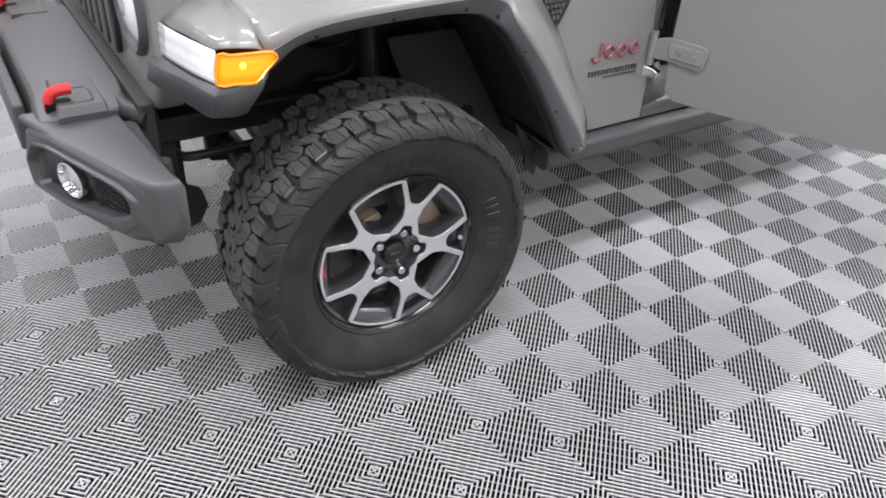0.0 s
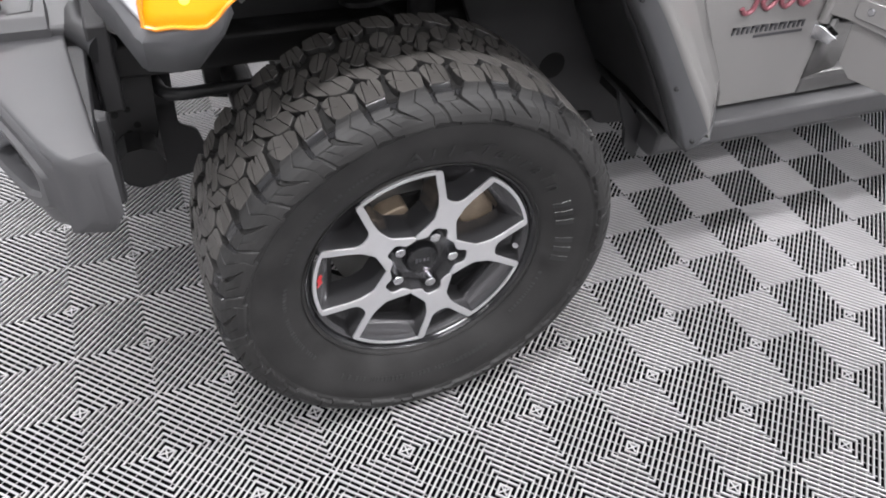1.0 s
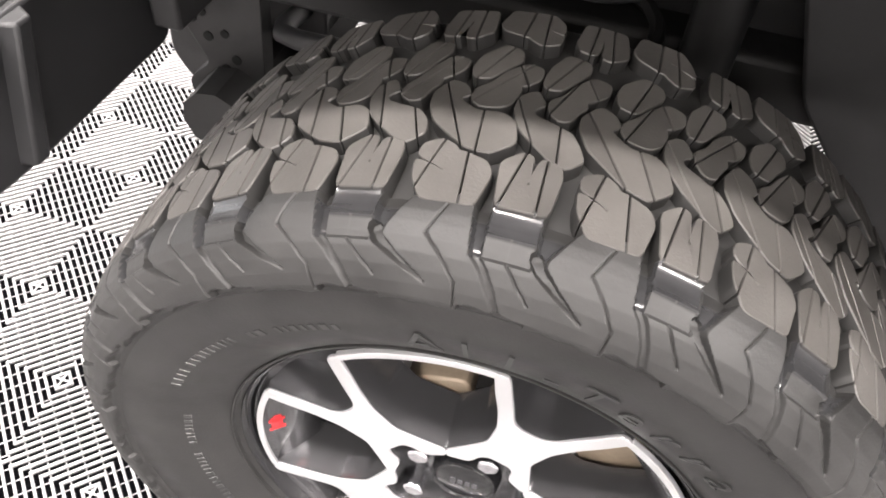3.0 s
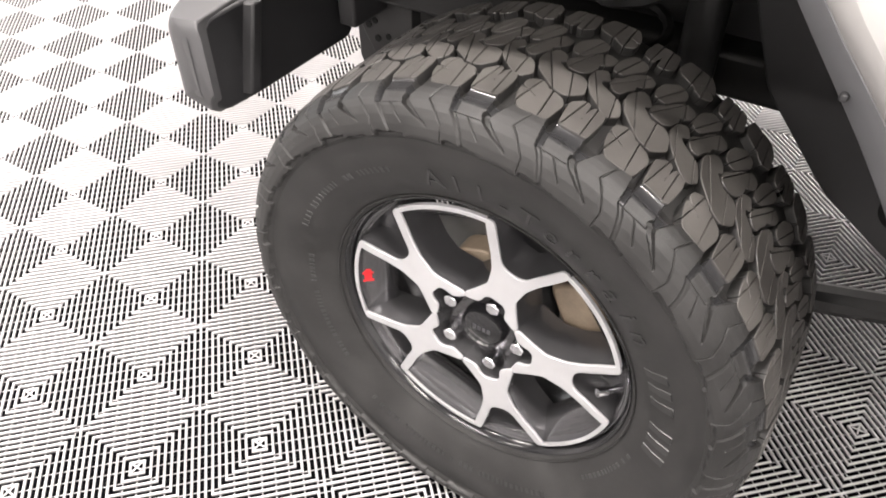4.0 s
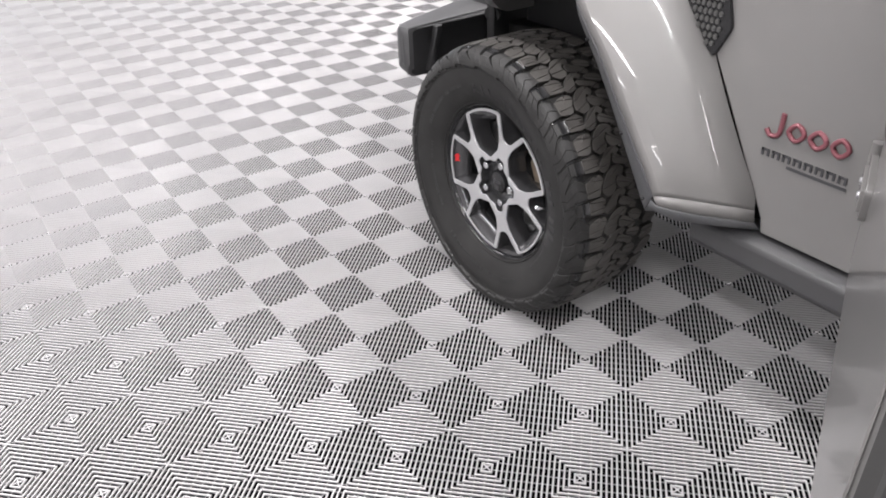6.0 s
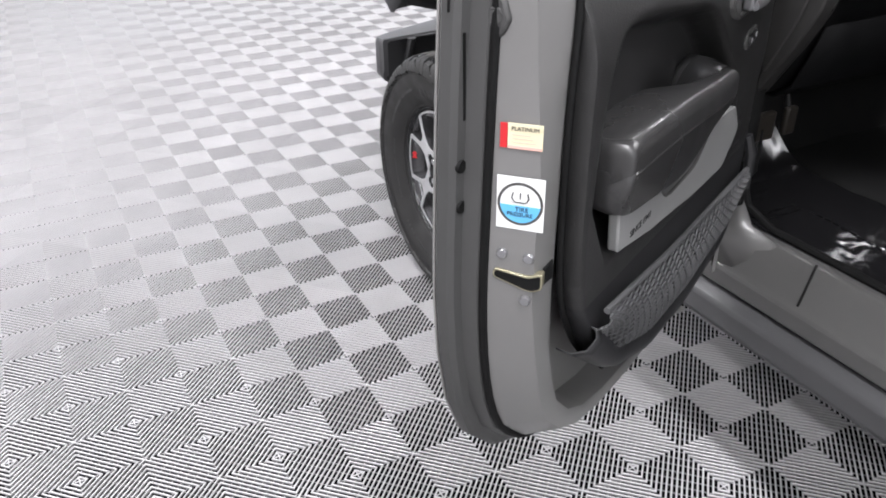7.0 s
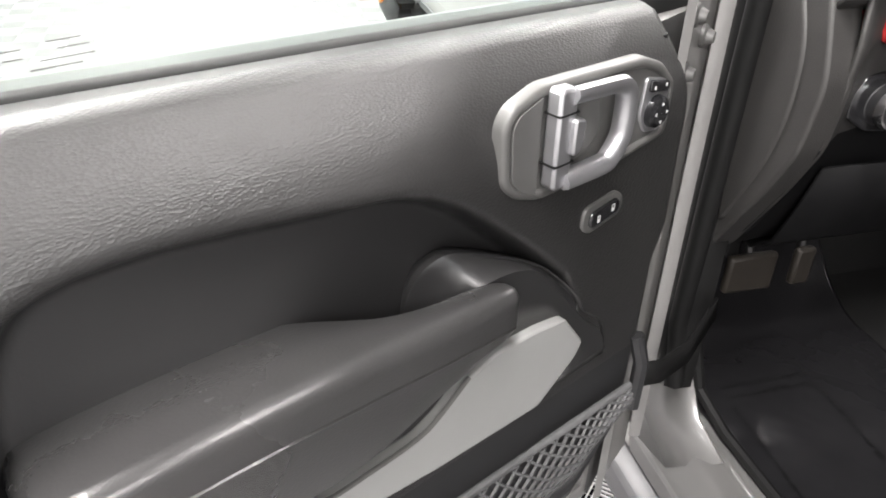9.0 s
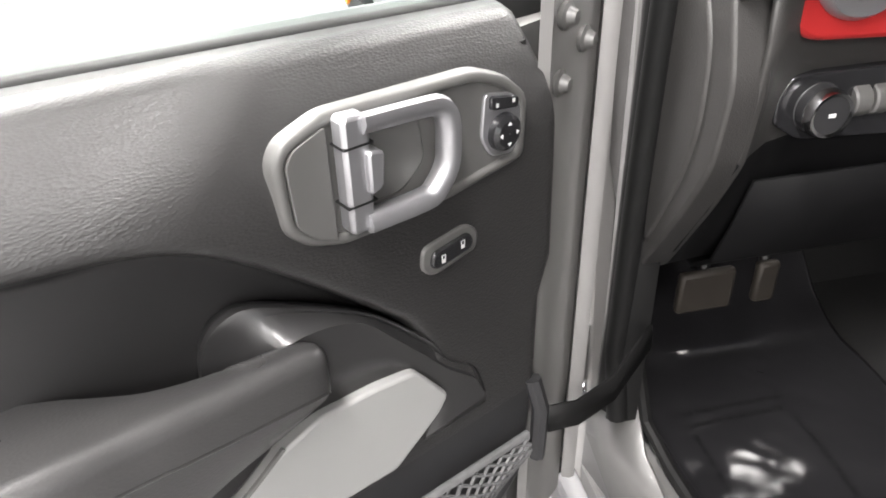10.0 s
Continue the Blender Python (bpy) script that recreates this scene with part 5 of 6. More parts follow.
LATCH = [(1.386, 0.773), (1.33, 0.778), (1.27, 0.783), (1.18, 0.786), (1.07, 0.782), (1.02, 0.776), (0.985, 0.765), (0.93, 0.736), (0.88, 0.698), (0.835, 0.655), (0.81, 0.62), (0.798, 0.58)]
HINGE = [(1.386, 0.098), (1.32, 0.097), (1.25, 0.095), (1.14, 0.092), (1.10, 0.105), (1.00, 0.105), (0.886, 0.112), (0.82, 0.155), (0.798, 0.22)]
PTOP = [(u, z) for z, u in LATCH] + [(u, z) for z, u in HINGE[::-1]]
gasket = [(0.777, 0.013, 1.396), (0.779, 0.021, 1.362), (0.781, 0.023, 1.33)] + [(u + 0.002 if u > 0.5 else u - 0.003, 0.023, z - 0.001) for u, z in PTOP[2:-2]] + [(0.108, 0.012, 1.335)]
part("panel_gasket", tube(smooth_line(gasket, 3), 0.0045, 8), SEAL, door, "black rubber edge of the door panel", smooth=60)
HOLLOW = smooth_line([(0.790, 1.12), (0.785, 1.19), (0.772, 1.258), (0.742, 1.304), (0.69, 1.320), (0.60, 1.318), (0.49, 1.304), (0.43, 1.287), (0.375, 1.246), (0.315, 1.195), (0.262, 1.146)], 3) + [(0.235, 1.10), (0.25, 1.02), (0.74, 1.03)]
HOLLOW = [(drawn(u), z) for u, z in HOLLOW]


def inside(u, z, poly):
    """How deep (u, z) lies inside a polygon; negative outside."""
    best, odd = 9.0, False
    for i in range(len(poly)):
        (x0, y0), (x1, y1) = poly[i - 1], poly[i]
        t = max(0.0, min(1.0, ((u - x0) * (x1 - x0) + (z - y0) * (y1 - y0)) / max(1e-12, (x1 - x0) ** 2 + (y1 - y0) ** 2)))
        best = min(best, math.hypot(u - x0 - t * (x1 - x0), z - y0 - t * (y1 - y0)))
        if (y0 > z) != (y1 > z) and u < (x1 - x0) * (z - y0) / (y1 - y0) + x0:
            odd = not odd
    return best if odd else -best


def ease(t):
    t = max(0.0, min(1.0, t))
    return t * t * (3 - 2 * t)


grid, ROWS, COLS = [], 120, 150
for i in range(ROWS + 1):
    z = 0.798 + (1.3865 - 0.798) * i / ROWS
    ul = float(np.interp(z, [q[0] for q in LATCH[::-1]], [q[1] for q in LATCH[::-1]]))
    uh = float(np.interp(z, [q[0] for q in HINGE[::-1]], [q[1] for q in HINGE[::-1]]))
    row = []
    for j in range(COLS + 1):
        u = uh + (ul - uh) * j / COLS
        deep = inside(u, z, HOLLOW)
        n = 0.0465 - 0.0475 * ease((deep + 0.004) / (0.014 + 0.026 * ease((u - 0.36) / 0.15)))
        edge = min(u - uh, ul - u, z - 0.796)
        n -= 0.022 * (1 - ease(edge / 0.006)) ** 1.5
        n -= 0.0515 * max(0.0, (z - 1.265) / 0.1215) ** 2.3
        top = belt_z(u) - 0.004
        row.append(((u, n, z + (top - 1.3865) * ease((z - 1.24) / 0.1465)), deep))
    grid.append(row)
# the top edge rolls over towards the glass
grid.append([((u, n - 0.011, z + 0.0035), -1.0) for (u, n, z), _ in grid[-1]])
grid.append([((u, -0.034, z + 0.0010), -1.0) for (u, n, z), _ in grid[-1]])
ROWS += 2
bm = bmesh.new()
made = [[bm.verts.new(p) for p, _ in row] for row in grid]
for i in range(ROWS):
    for j in range(COLS):
        f = bm.faces.new((made[i][j], made[i][j + 1], made[i + 1][j + 1], made[i + 1][j]))
        (u, n, z), deep = grid[i][j]
        f.material_index = 1 if deep > 0.007 else (0 if z > 0.985 else 2)
panel = part("door_panel", bm, PANEL, door, "black door panel, leather-grained above a smooth hollow", smooth=60, thick=0.002)
panel.data.materials.append(SMOOTH)
panel.data.materials.append(BLACK)

# armrest: soft block with a pull at its front end
ARM = [  # u, front n, top z, back n, bottom z
    (0.757, 0.052, 1.180, 0.010, 1.115), (0.753, 0.066, 1.188, 0.002, 1.106), (0.745, 0.0745, 1.193, -0.004, 1.100), (0.72, 0.078, 1.196, -0.008, 1.095), (0.66, 0.079, 1.197, -0.010, 1.090), (0.60, 0.079, 1.196, -0.010, 1.084),
    (0.545, 0.0795, 1.195, -0.006, 1.081), (0.515, 0.080, 1.194, 0.006, 1.083), (0.49, 0.080, 1.193, 0.022, 1.088), (0.465, 0.081, 1.192, 0.036, 1.097), (0.43, 0.081, 1.190, 0.044, 1.110), (0.395, 0.081, 1.189, 0.047, 1.120), (0.368, 0.080, 1.187, 0.049, 1.128), (0.355, 0.077, 1.184, 0.052, 1.134), (0.350, 0.071, 1.178, 0.056, 1.142)]
rows = []
for u, n, zt, nb, zb in smooth_line(ARM, 3):
    u = drawn(u)
    r = min(0.017, (n - nb) * 0.42)
    crest = [(u, n - r + r * math.sin(a), zt - r + r * math.cos(a)) for a in (radians(10 + 16 * q) for q in range(6))]
    seam = zt - 0.036
    rows.append([(u, nb, zt - 0.012), (u, nb + 0.003, zt - 0.004), (u, nb + (n - nb) * 0.3, zt - 0.0015), (u, nb + (n - nb) * 0.52, zt - 0.0005)] + crest
                + [(u, n + 0.0006, seam + 0.0016), (u, n - 0.0014, seam), (u, n + 0.0004, seam - 0.0016), (u, n - 0.003, (seam + zb) / 2), (u, n - 0.010, zb + 0.003), (u, n - 0.022, zb), (u, nb, zb + 0.006)])
part("armrest", loft(rows, True, caps=True), SOFT, door, "padded black armrest with a stitched seam", smooth=50)
# bowl of the door pull: a bevel that falls from a raised face back into the hollow
OUTER = [(0.420, 0.000, 1.130), (0.417, 0.004, 1.165), (0.409, 0.008, 1.186), (0.396, 0.013, 1.199), (0.378, 0.019, 1.203), (0.340, 0.030, 1.190), (0.302, 0.040, 1.172), (0.276, 0.0435, 1.152), (0.238, 0.0465, 1.113), (0.224, 0.0468, 1.088), (0.192, 0.0470, 1.060), (0.178, 0.0470, 1.015)]
RIDGE = [(0.398, 0.028, 1.110), (0.392, 0.034, 1.135), (0.384, 0.040, 1.155), (0.376, 0.046, 1.172), (0.364, 0.0500, 1.181), (0.336, 0.0515, 1.181), (0.306, 0.0520, 1.170), (0.282, 0.0520, 1.145), (0.246, 0.0520, 1.104), (0.222, 0.0520, 1.076), (0.190, 0.0520, 1.046), (0.176, 0.0510, 1.010)]
FACE = [(0.392, 0.034, 1.095), (0.384, 0.040, 1.098), (0.376, 0.044, 1.100), (0.368, 0.047, 1.100), (0.356, 0.0485, 1.100), (0.330, 0.0490, 1.100), (0.300, 0.0490, 1.098), (0.268, 0.0490, 1.092), (0.240, 0.0490, 1.062), (0.232, 0.0490, 1.046), (0.240, 0.0490, 1.025), (0.250, 0.0490, 1.005)]
o, r, f = (smooth_line(q, 4) for q in (OUTER, RIDGE, FACE))
rows = []
for a, b, c in zip(o, r, f):
    a, b, c = Vector(a), Vector(b), Vector(c)
    rows.append([a + Vector((0, -0.008, 0)), a, a + Vector((0, 0.004, 0)), a.lerp(b, 0.10) + Vector((0, 0.003, 0)), a.lerp(b, 0.35) + Vector((0, -0.003, 0)), a.lerp(b, 0.75) + Vector((0, -0.003, 0)), b, b.lerp(c, 0.12), b.lerp(c, 0.5), c])
part("pull_bowl", loft(rows), PULL, door, "black bowl of the door pull", thick=0.003, smooth=40)
# silver-grey trim with the pocket cut into it
trim = [(0.736, 1.106), (0.728, 1.042), (0.60, 1.024), (0.42, 1.008), (0.288, 1.003), (0.238, 1.040), (0.228, 1.056), (0.262, 1.100), (0.300, 1.106), (0.354, 1.108), (0.392, 1.094), (0.420, 1.072), (0.445, 1.060), (0.546, 1.056), (0.580, 1.086), (0.60, 1.098)]
trim = [(drawn(u), z) for u, z in trim]
part("silver_trim", prism(rounded(trim, 0.005, 2), 0.044, 0.0585), TRIM, door, "silver-grey trim plate on the door", bevel=0.003, seg=3)
pocket = [(0.580, 1.088), (0.546, 1.058), (0.445, 1.062), (0.420, 1.074), (0.388, 1.098), (0.40, 1.12), (0.56, 1.11)]
part("pull_pocket", prism(rounded(pocket, 0.008, 2), 0.030, 0.050), PULL, door, bevel=0.004)
part("pocket_edge", tube(smooth_line([(0.580, 0.0575, 1.086), (0.546, 0.0575, 1.058), (0.50, 0.0575, 1.057), (0.445, 0.0575, 1.062), (0.420, 0.0575, 1.074), (0.388, 0.0575, 1.098)], 3), 0.0025, 6), BEZEL, door)
bm = lettering("SINCE 1941", 0.0135, 0.0003)
part("trim_words", bm, INK, door, m=pose(0.632, 0.0590, 1.053, 90, 0, 180) @ pose(0, 0, 0, 0, 0, 2), smooth=0)

# inner handle in its bezel
bez = [(0.362, 1.318), (0.354, 1.331), (0.322, 1.343), (0.192, 1.340), (0.162, 1.329), (0.138, 1.308), (0.139, 1.255), (0.22, 1.244), (0.312, 1.242), (0.342, 1.252), (0.359, 1.268)]
rows = [[(u, n, z) for u, z in rounded(offset(bez, o), 0.008, 3)] for o, n in ((0, 0.040), (0, 0.0495), (-0.002, 0.0525), (-0.0065, 0.0535), (-0.0085, 0.0520), (-0.0095, 0.0495))]
bm = loft(rows, True)
part("handle_bezel_rim", bm, BEZEL, door, smooth=50)
part("handle_bezel", prism(rounded(offset(bez, -0.008), 0.008, 3), 0.045, 0.0500), BEZEL, door, "dark grey bezel round the inner handle", bevel=0.002)
cheek = [(0.353, 1.316), (0.347, 1.325), (0.324, 1.334), (0.322, 1.334), (0.320, 1.250), (0.338, 1.258), (0.350, 1.271)]
part("bezel_cheek", prism(rounded(cheek, 0.004, 2), 0.046, 0.0540), BEZEL, door, bevel=0.003, seg=3)
part("handle_cup", prism(rounded([(0.300, 1.328), (0.246, 1.324), (0.240, 1.285), (0.262, 1.266), (0.300, 1.266)], 0.008, 3), 0.048, 0.0512), BEZEL, door, bevel=0.002)
path = [(0.304, 1.335), (0.256, 1.3325), (0.240, 1.330), (0.232, 1.320), (0.231, 1.300), (0.233, 1.283), (0.244, 1.268), (0.256, 1.2635), (0.304, 1.264)]
line = smooth_line([(u, 0.066, z) for u, z in path], 3)
handle = part("inner_handle", tube(line, 0.0095, 8, flat=0.75), SATIN, door, "satin silver inner door handle", smooth=50)
part("handle_base", prism(rounded([(0.319, 1.343), (0.298, 1.342), (0.298, 1.258), (0.318, 1.258)], 0.004, 2), 0.054, 0.069), SATIN, handle, bevel=0.003)
for z in (1.322, 1.280):
    part("handle_groove", boxed((0.2965, 0.0535, z - 0.0007), (0.3195, 0.0696, z + 0.0007)), SEAL, handle)
part("handle_latch", prism(rounded([(0.304, 1.318), (0.291, 1.316), (0.293, 1.290), (0.304, 1.286)], 0.003, 2), 0.060, 0.074), SATIN, handle, bevel=0.002)
# mirror switch and lock switch
sw = part("mirror_switch", prism(rounded([(0.184, 1.320), (0.147, 1.312), (0.144, 1.278), (0.152, 1.263), (0.176, 1.266), (0.187, 1.284)], 0.006, 3), 0.047, 0.0525), SATIN, door, "round mirror switch with white arrows", bevel=0.0015)
part("switch_dial", spun([(0.0003, -0.0085), (0.011, -0.0085), (0.0145, -0.006), (0.0155, 0.0)], 28), GLOSSBLACK, sw, m=pose(0.165, 0.0520, 1.285, 0, 0, 180))
part("switch_top", prism(rounded([(0.180, 1.317), (0.151, 1.311), (0.151, 1.302), (0.180, 1.306)], 0.003, 2), 0.050, 0.0555), GLOSSBLACK, sw, bevel=0.001)
bm = bmesh.new()
for a in (0, 90, 180, 270):
    tip = [polar(0.0100, a), polar(0.0076, a + 14), polar(0.0076, a - 14)]
    prism([(0.165 + x, 1.285 + z) for x, z in tip], 0.0603, 0.0610, bm=bm)
for u in (0.174, 0.157):
    box(bm, (u - 0.0012, 0.0553, 1.3075), (u + 0.0012, 0.0560, 1.3105))
part("switch_marks", bm, MARK, sw)
lk = part("lock_switch", prism(rounded([(0.246, 1.210), (0.202, 1.216), (0.188, 1.206), (0.190, 1.188), (0.236, 1.180), (0.248, 1.190)], 0.007, 3), 0.044, 0.0515), BEZEL, door, "black door lock switch", bevel=0.002)
part("lock_rocker", prism(rounded([(0.238, 1.204), (0.202, 1.209), (0.196, 1.203), (0.197, 1.193), (0.234, 1.187), (0.240, 1.192)], 0.005, 3), 0.050, 0.0545), GLOSSBLACK, lk, bevel=0.002)
bm = bmesh.new()
for u, z in ((0.228, 1.195), (0.208, 1.2005)):
    box(bm, (u - 0.0017, 0.0543, z - 0.003), (u + 0.0017, 0.0550, z + 0.0003))
    tube([(u - 0.0016, 0.0547, z), (u - 0.0016, 0.0547, z + 0.004), (u + 0.0016, 0.0547, z + 0.004), (u + 0.0016, 0.0547, z + 0.001)], 0.0005, 4, bm)
part("lock_marks", bm, MARK, lk)

# map net along the bottom of the panel
NTOP = [(0.130, 0.945), (0.30, 0.950), (0.50, 0.955), (0.755, 0.975)]
NBOT = [(0.135, 0.905), (0.20, 0.835), (0.36, 0.808), (0.52, 0.812), (0.665, 0.858), (0.762, 0.945)]
net = bmesh.new()


def net_at(s, t):
    """A place on the bulging net, s along it and t from its top to its bottom."""
    u0, z0 = (np.interp(s, np.linspace(0, 1, len(NTOP)), [p[i] for p in NTOP]) for i in (0, 1))
    u1, z1 = (np.interp(s, np.linspace(0, 1, len(NBOT)), [p[i] for p in NBOT]) for i in (0, 1))
    return (drawn(u0 + (u1 - u0) * t), 0.052 + 0.020 * math.sin(math.pi * min(1, t * 0.8 + 0.2)), z0 + (z1 - z0) * t)


tube([net_at(s / 40, 0.0) for s in range(41)], 0.0045, 6, net)
for k in range(-8, 36):
    for slope in (1, -1):
        pts = [((k + 7 * slope * (j / 14 - 0.5)) / 27, j / 14) for j in range(15)]
        pts = [net_at(s, t) for s, t in pts if 0 <= s <= 1]
        if len(pts) > 1:
            tube(pts, 0.0019, 4, net)
part("map_net", net, NET, door, "black stretched map net", smooth=60)
part("net_backing", prism([(0.135, 0.945), (0.722, 0.970), (0.732, 0.945), (0.645, 0.865), (0.52, 0.818), (0.36, 0.814), (0.20, 0.84), (0.14, 0.905)], 0.044, 0.0482), SEAL, door)
rows = []
for i in range(25):
    q = i / 24
    u, n, z = net_at(q, 1.0)
    k = ease((q - 0.62) / 0.38)
    rows.append([(u, n - 0.016, z + 0.004), (u, n + 0.003, z + 0.002), (u + 0.006 * k, n + 0.007, z - 0.006), (u + 0.022 * k, n + 0.003, z - 0.022 + 0.006 * k), (u + 0.034 * k, n - 0.014, z - 0.030 + 0.010 * k), (u + 0.036 * k, 0.02, z - 0.028 + 0.010 * k)])
part("net_pocket", loft(rows), BLACK, door, "black plastic lip below the map net", thick=0.002, smooth=60)
part("net_post", tube([(0.112, 0.050, 1.0), (0.108, 0.060, 0.965), (0.112, 0.062, 0.90)], 0.009, 8), BLACK, door, bevel=0.0)

# hinge side of the door: painted upright with three bolts
part("hinge_jamb", loft([[(0.105, 0.030, z), (0.094, 0.034, z), (0.070, 0.018 if z < 1.38 else 0.01, z), (0.030, 0.006, z), (-0.010, -0.004, z), (-0.036, -0.03, z), (-0.060, -0.07, z)] for z in (0.70, 0.88, 0.96, 1.05, 1.15, 1.25, 1.395)]), JAMB, door, "grey painted hinge edge of the door", smooth=50)
part("hinge_fold", loft([[(-0.012, -0.002, z), (-0.018, 0.007, z), (-0.025, 0.009, z), (-0.032, 0.002, z), (-0.038, -0.03, z)] for z in (0.72, 0.9, 1.1, 1.39)]), JAMB, door, smooth=60)
for u, n, z in ((0.054, 0.012, 1.344), (0.020, 0.005, 1.316), (0.060, 0.014, 1.287)):
    part("hinge_bolt", spun([(0.0003, -0.012), (0.006, -0.011), (0.009, -0.004), (0.0125, -0.002), (0.0125, 0.004)], 12), BEZEL, door, m=pose(u, n, z, 0, 0, 196))
# door check strap
part("check_strap", loft([[tuple(DOOR.inverted() @ Vector(p)) for p in row] for row in (((1.225, 0.010, 0.935), (1.228, 0.012, 0.900)), ((1.205, 0.055, 0.915), (1.207, 0.058, 0.880)), ((1.170, 0.115, 0.908), (1.172, 0.118, 0.872)), ((1.110, 0.19, 0.925), (1.112, 0.192, 0.89)))]), SEAL, door, "black webbing door check strap", thick=0.004, smooth=60)
# outer lower hinge
hinge = [(-0.145, 0.828), (-0.10, 0.842), (0.018, 0.836), (0.030, 0.820), (0.022, 0.768), (0.010, 0.758), (-0.10, 0.770), (-0.145, 0.768)]
hg = part("door_hinge", prism(rounded(hinge, 0.008, 3), -0.106, -0.0925), PAINT, door, "grey painted outer door hinge", bevel=0.004, seg=3)
part("hinge_boss", prism(rounded([(-0.095, 0.826), (0.012, 0.822), (0.016, 0.775), (-0.092, 0.783)], 0.008, 3), -0.113, -0.104), PAINT, hg, bevel=0.003)
for u, z in ((-0.062, 0.804), (-0.012, 0.798)):
    part("hinge_screw", spun([(0.0003, -0.004), (0.006, -0.0035), (0.008, 0.0), (0.008, 0.003)], 14), SATIN, hg, m=pose(u, -0.113, z))
part("hinge_pin", tube([(-0.148, -0.098, 0.745), (-0.148, -0.098, 0.850)], 0.012, 14), PAINT, hg)
part("hinge_clip", prism([(-0.165, 0.70), (-0.120, 0.70), (-0.110, 0.720), (-0.14, 0.735), (-0.165, 0.735)], -0.10, -0.07), CHROME, hg, bevel=0.003)

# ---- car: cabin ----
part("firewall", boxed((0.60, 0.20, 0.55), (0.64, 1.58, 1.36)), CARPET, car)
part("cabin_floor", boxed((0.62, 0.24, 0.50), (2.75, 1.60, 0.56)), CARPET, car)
part("far_side", boxed((0.52, 1.59, 0.50), (2.75, 1.63, 1.36)), JAMB, car)
part("rear_wall", boxed((2.75, 0.19, 0.50), (2.79, 1.63, 1.9)), CARPET, car)
part("roof", boxed((0.95, 0.24, 1.90), (2.79, 1.60, 1.94)), PAINT, car, bevel=0.01)
part("far_glass_panel", boxed((1.2, 1.56, 1.36), (2.75, 1.60, 1.90)), CARPET, car)
part("sill_carpet", loft([[(0.64, 0.205, 0.69), (0.64, 0.25, 0.66), (0.64, 0.27, 0.562)], [(1.05, 0.225, 0.69), (1.05, 0.25, 0.66), (1.05, 0.27, 0.562)], [(2.75, 0.235, 0.69), (2.75, 0.255, 0.66), (2.75, 0.275, 0.562)]]), CARPET, car, thick=0.004)
# protective film laid on the mat
def film_z(x, y):
    z = 0.612 + 0.11 * max(0, (0.88 - x) / 0.17) ** 1.9
    z += 0.010 * noise.noise((x * 4, y * 4, 0.3)) + 0.004 * abs(noise.noise((x * 9, y * 7, 2.0))) - 0.0012 * abs(noise.noise((x * 27, y * 25, 5.0)))
    return z + 0.03 * max(0, (0.30 - y) / 0.05) ** 1.5


rows = [[(x, y, film_z(x, y)) for y in (0.255 + 0.47 * j / 64 for j in range(65))] for x in (0.70 + 0.95 * i / 120 for i in range(121))]
film = tagged(part("floor_film", loft(rows), FILM, None, thick=0.0015, smooth=60), "crinkled clear plastic film over a dark floor mat", "floor film")
# printed marks on the film, too worn to read
bm = bmesh.new()
for x0, y0, x1, y1 in ((0.985, 0.35, 0.985, 0.53), (1.01, 0.34, 1.01, 0.52), (1.03, 0.345, 1.25, 0.335), (1.03, 0.52, 1.25, 0.51)):
    for j in range(9):
        for k in range(6):
            a, b = (j + k * 0.12) / 9, (j + k * 0.12 + 0.10) / 9
            xa, ya, xb, yb = x0 + (x1 - x0) * a, y0 + (y1 - y0) * a, x0 + (x1 - x0) * b, y0 + (y1 - y0) * b
            wx, wy = (0.004, 0.0) if x0 == x1 else (0.0, 0.004)
            bm.faces.new([bm.verts.new((x, y, film_z(x, y) + 0.0015)) for x, y in ((xa - wx, ya - wy), (xb - wx, yb - wy), (xb + wx, yb + wy), (xa + wx, ya + wy))])
tagged(part("film_print", bm, KNEE, film, smooth=0), kind="stuff")

# dashboard
part("dash_top", loft([[(0.70, y, 1.36), (1.05, y, 1.42), (1.19, y, 1.41), (1.22, y, 1.375), (1.18, y, 1.34)] for y in (0.18, 0.28, 0.5, 1.55)]), DASH, car, "grey soft dashboard", thick=0.006, smooth=60)
end = [(1.076, 0.985), (1.04, 1.0), (0.96, 1.10), (0.95, 1.40), (1.16, 1.40), (1.185, 1.34), (1.206, 1.27), (1.195, 1.185), (1.158, 1.115)]
part("dash_end", prism(rounded(end, 0.02, 3), 0.174, 0.215), DASH, car, "grey panel closing the end of the dashboard", bevel=0.008, seg=3)
end2 = [(1.09, 1.03), (1.085, 1.20), (1.09, 1.36), (1.13, 1.37), (1.165, 1.30), (1.168, 1.22), (1.15, 1.15)]
part("dash_end_panel", prism(rounded(end2, 0.03, 4), 0.170, 0.178), DASH, car, bevel=0.006, seg=3)
rows = []
for y, k in ((0.205, 0.0), (0.23, 0.35), (0.26, 0.75), (0.30, 1.0), (0.5, 1.0), (1.0, 1.0), (1.55, 1.0)):
    rows.append([(1.20 - 0.02 * k, y, 1.385), (1.208 - 0.04 * k, y, 1.31), (1.206 - 0.055 * k, y, 1.265), (1.195 - 0.055 * k, y, 1.185), (1.158 - 0.035 * k, y, 1.115), (1.105 - 0.015 * k, y, 1.03), (1.070 - 0.01 * k, y, 0.985), (0.95, y, 1.0)])
bm = loft(rows)
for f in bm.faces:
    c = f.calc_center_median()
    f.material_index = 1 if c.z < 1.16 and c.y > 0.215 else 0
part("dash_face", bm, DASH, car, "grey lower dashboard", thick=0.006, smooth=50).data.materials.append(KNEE)
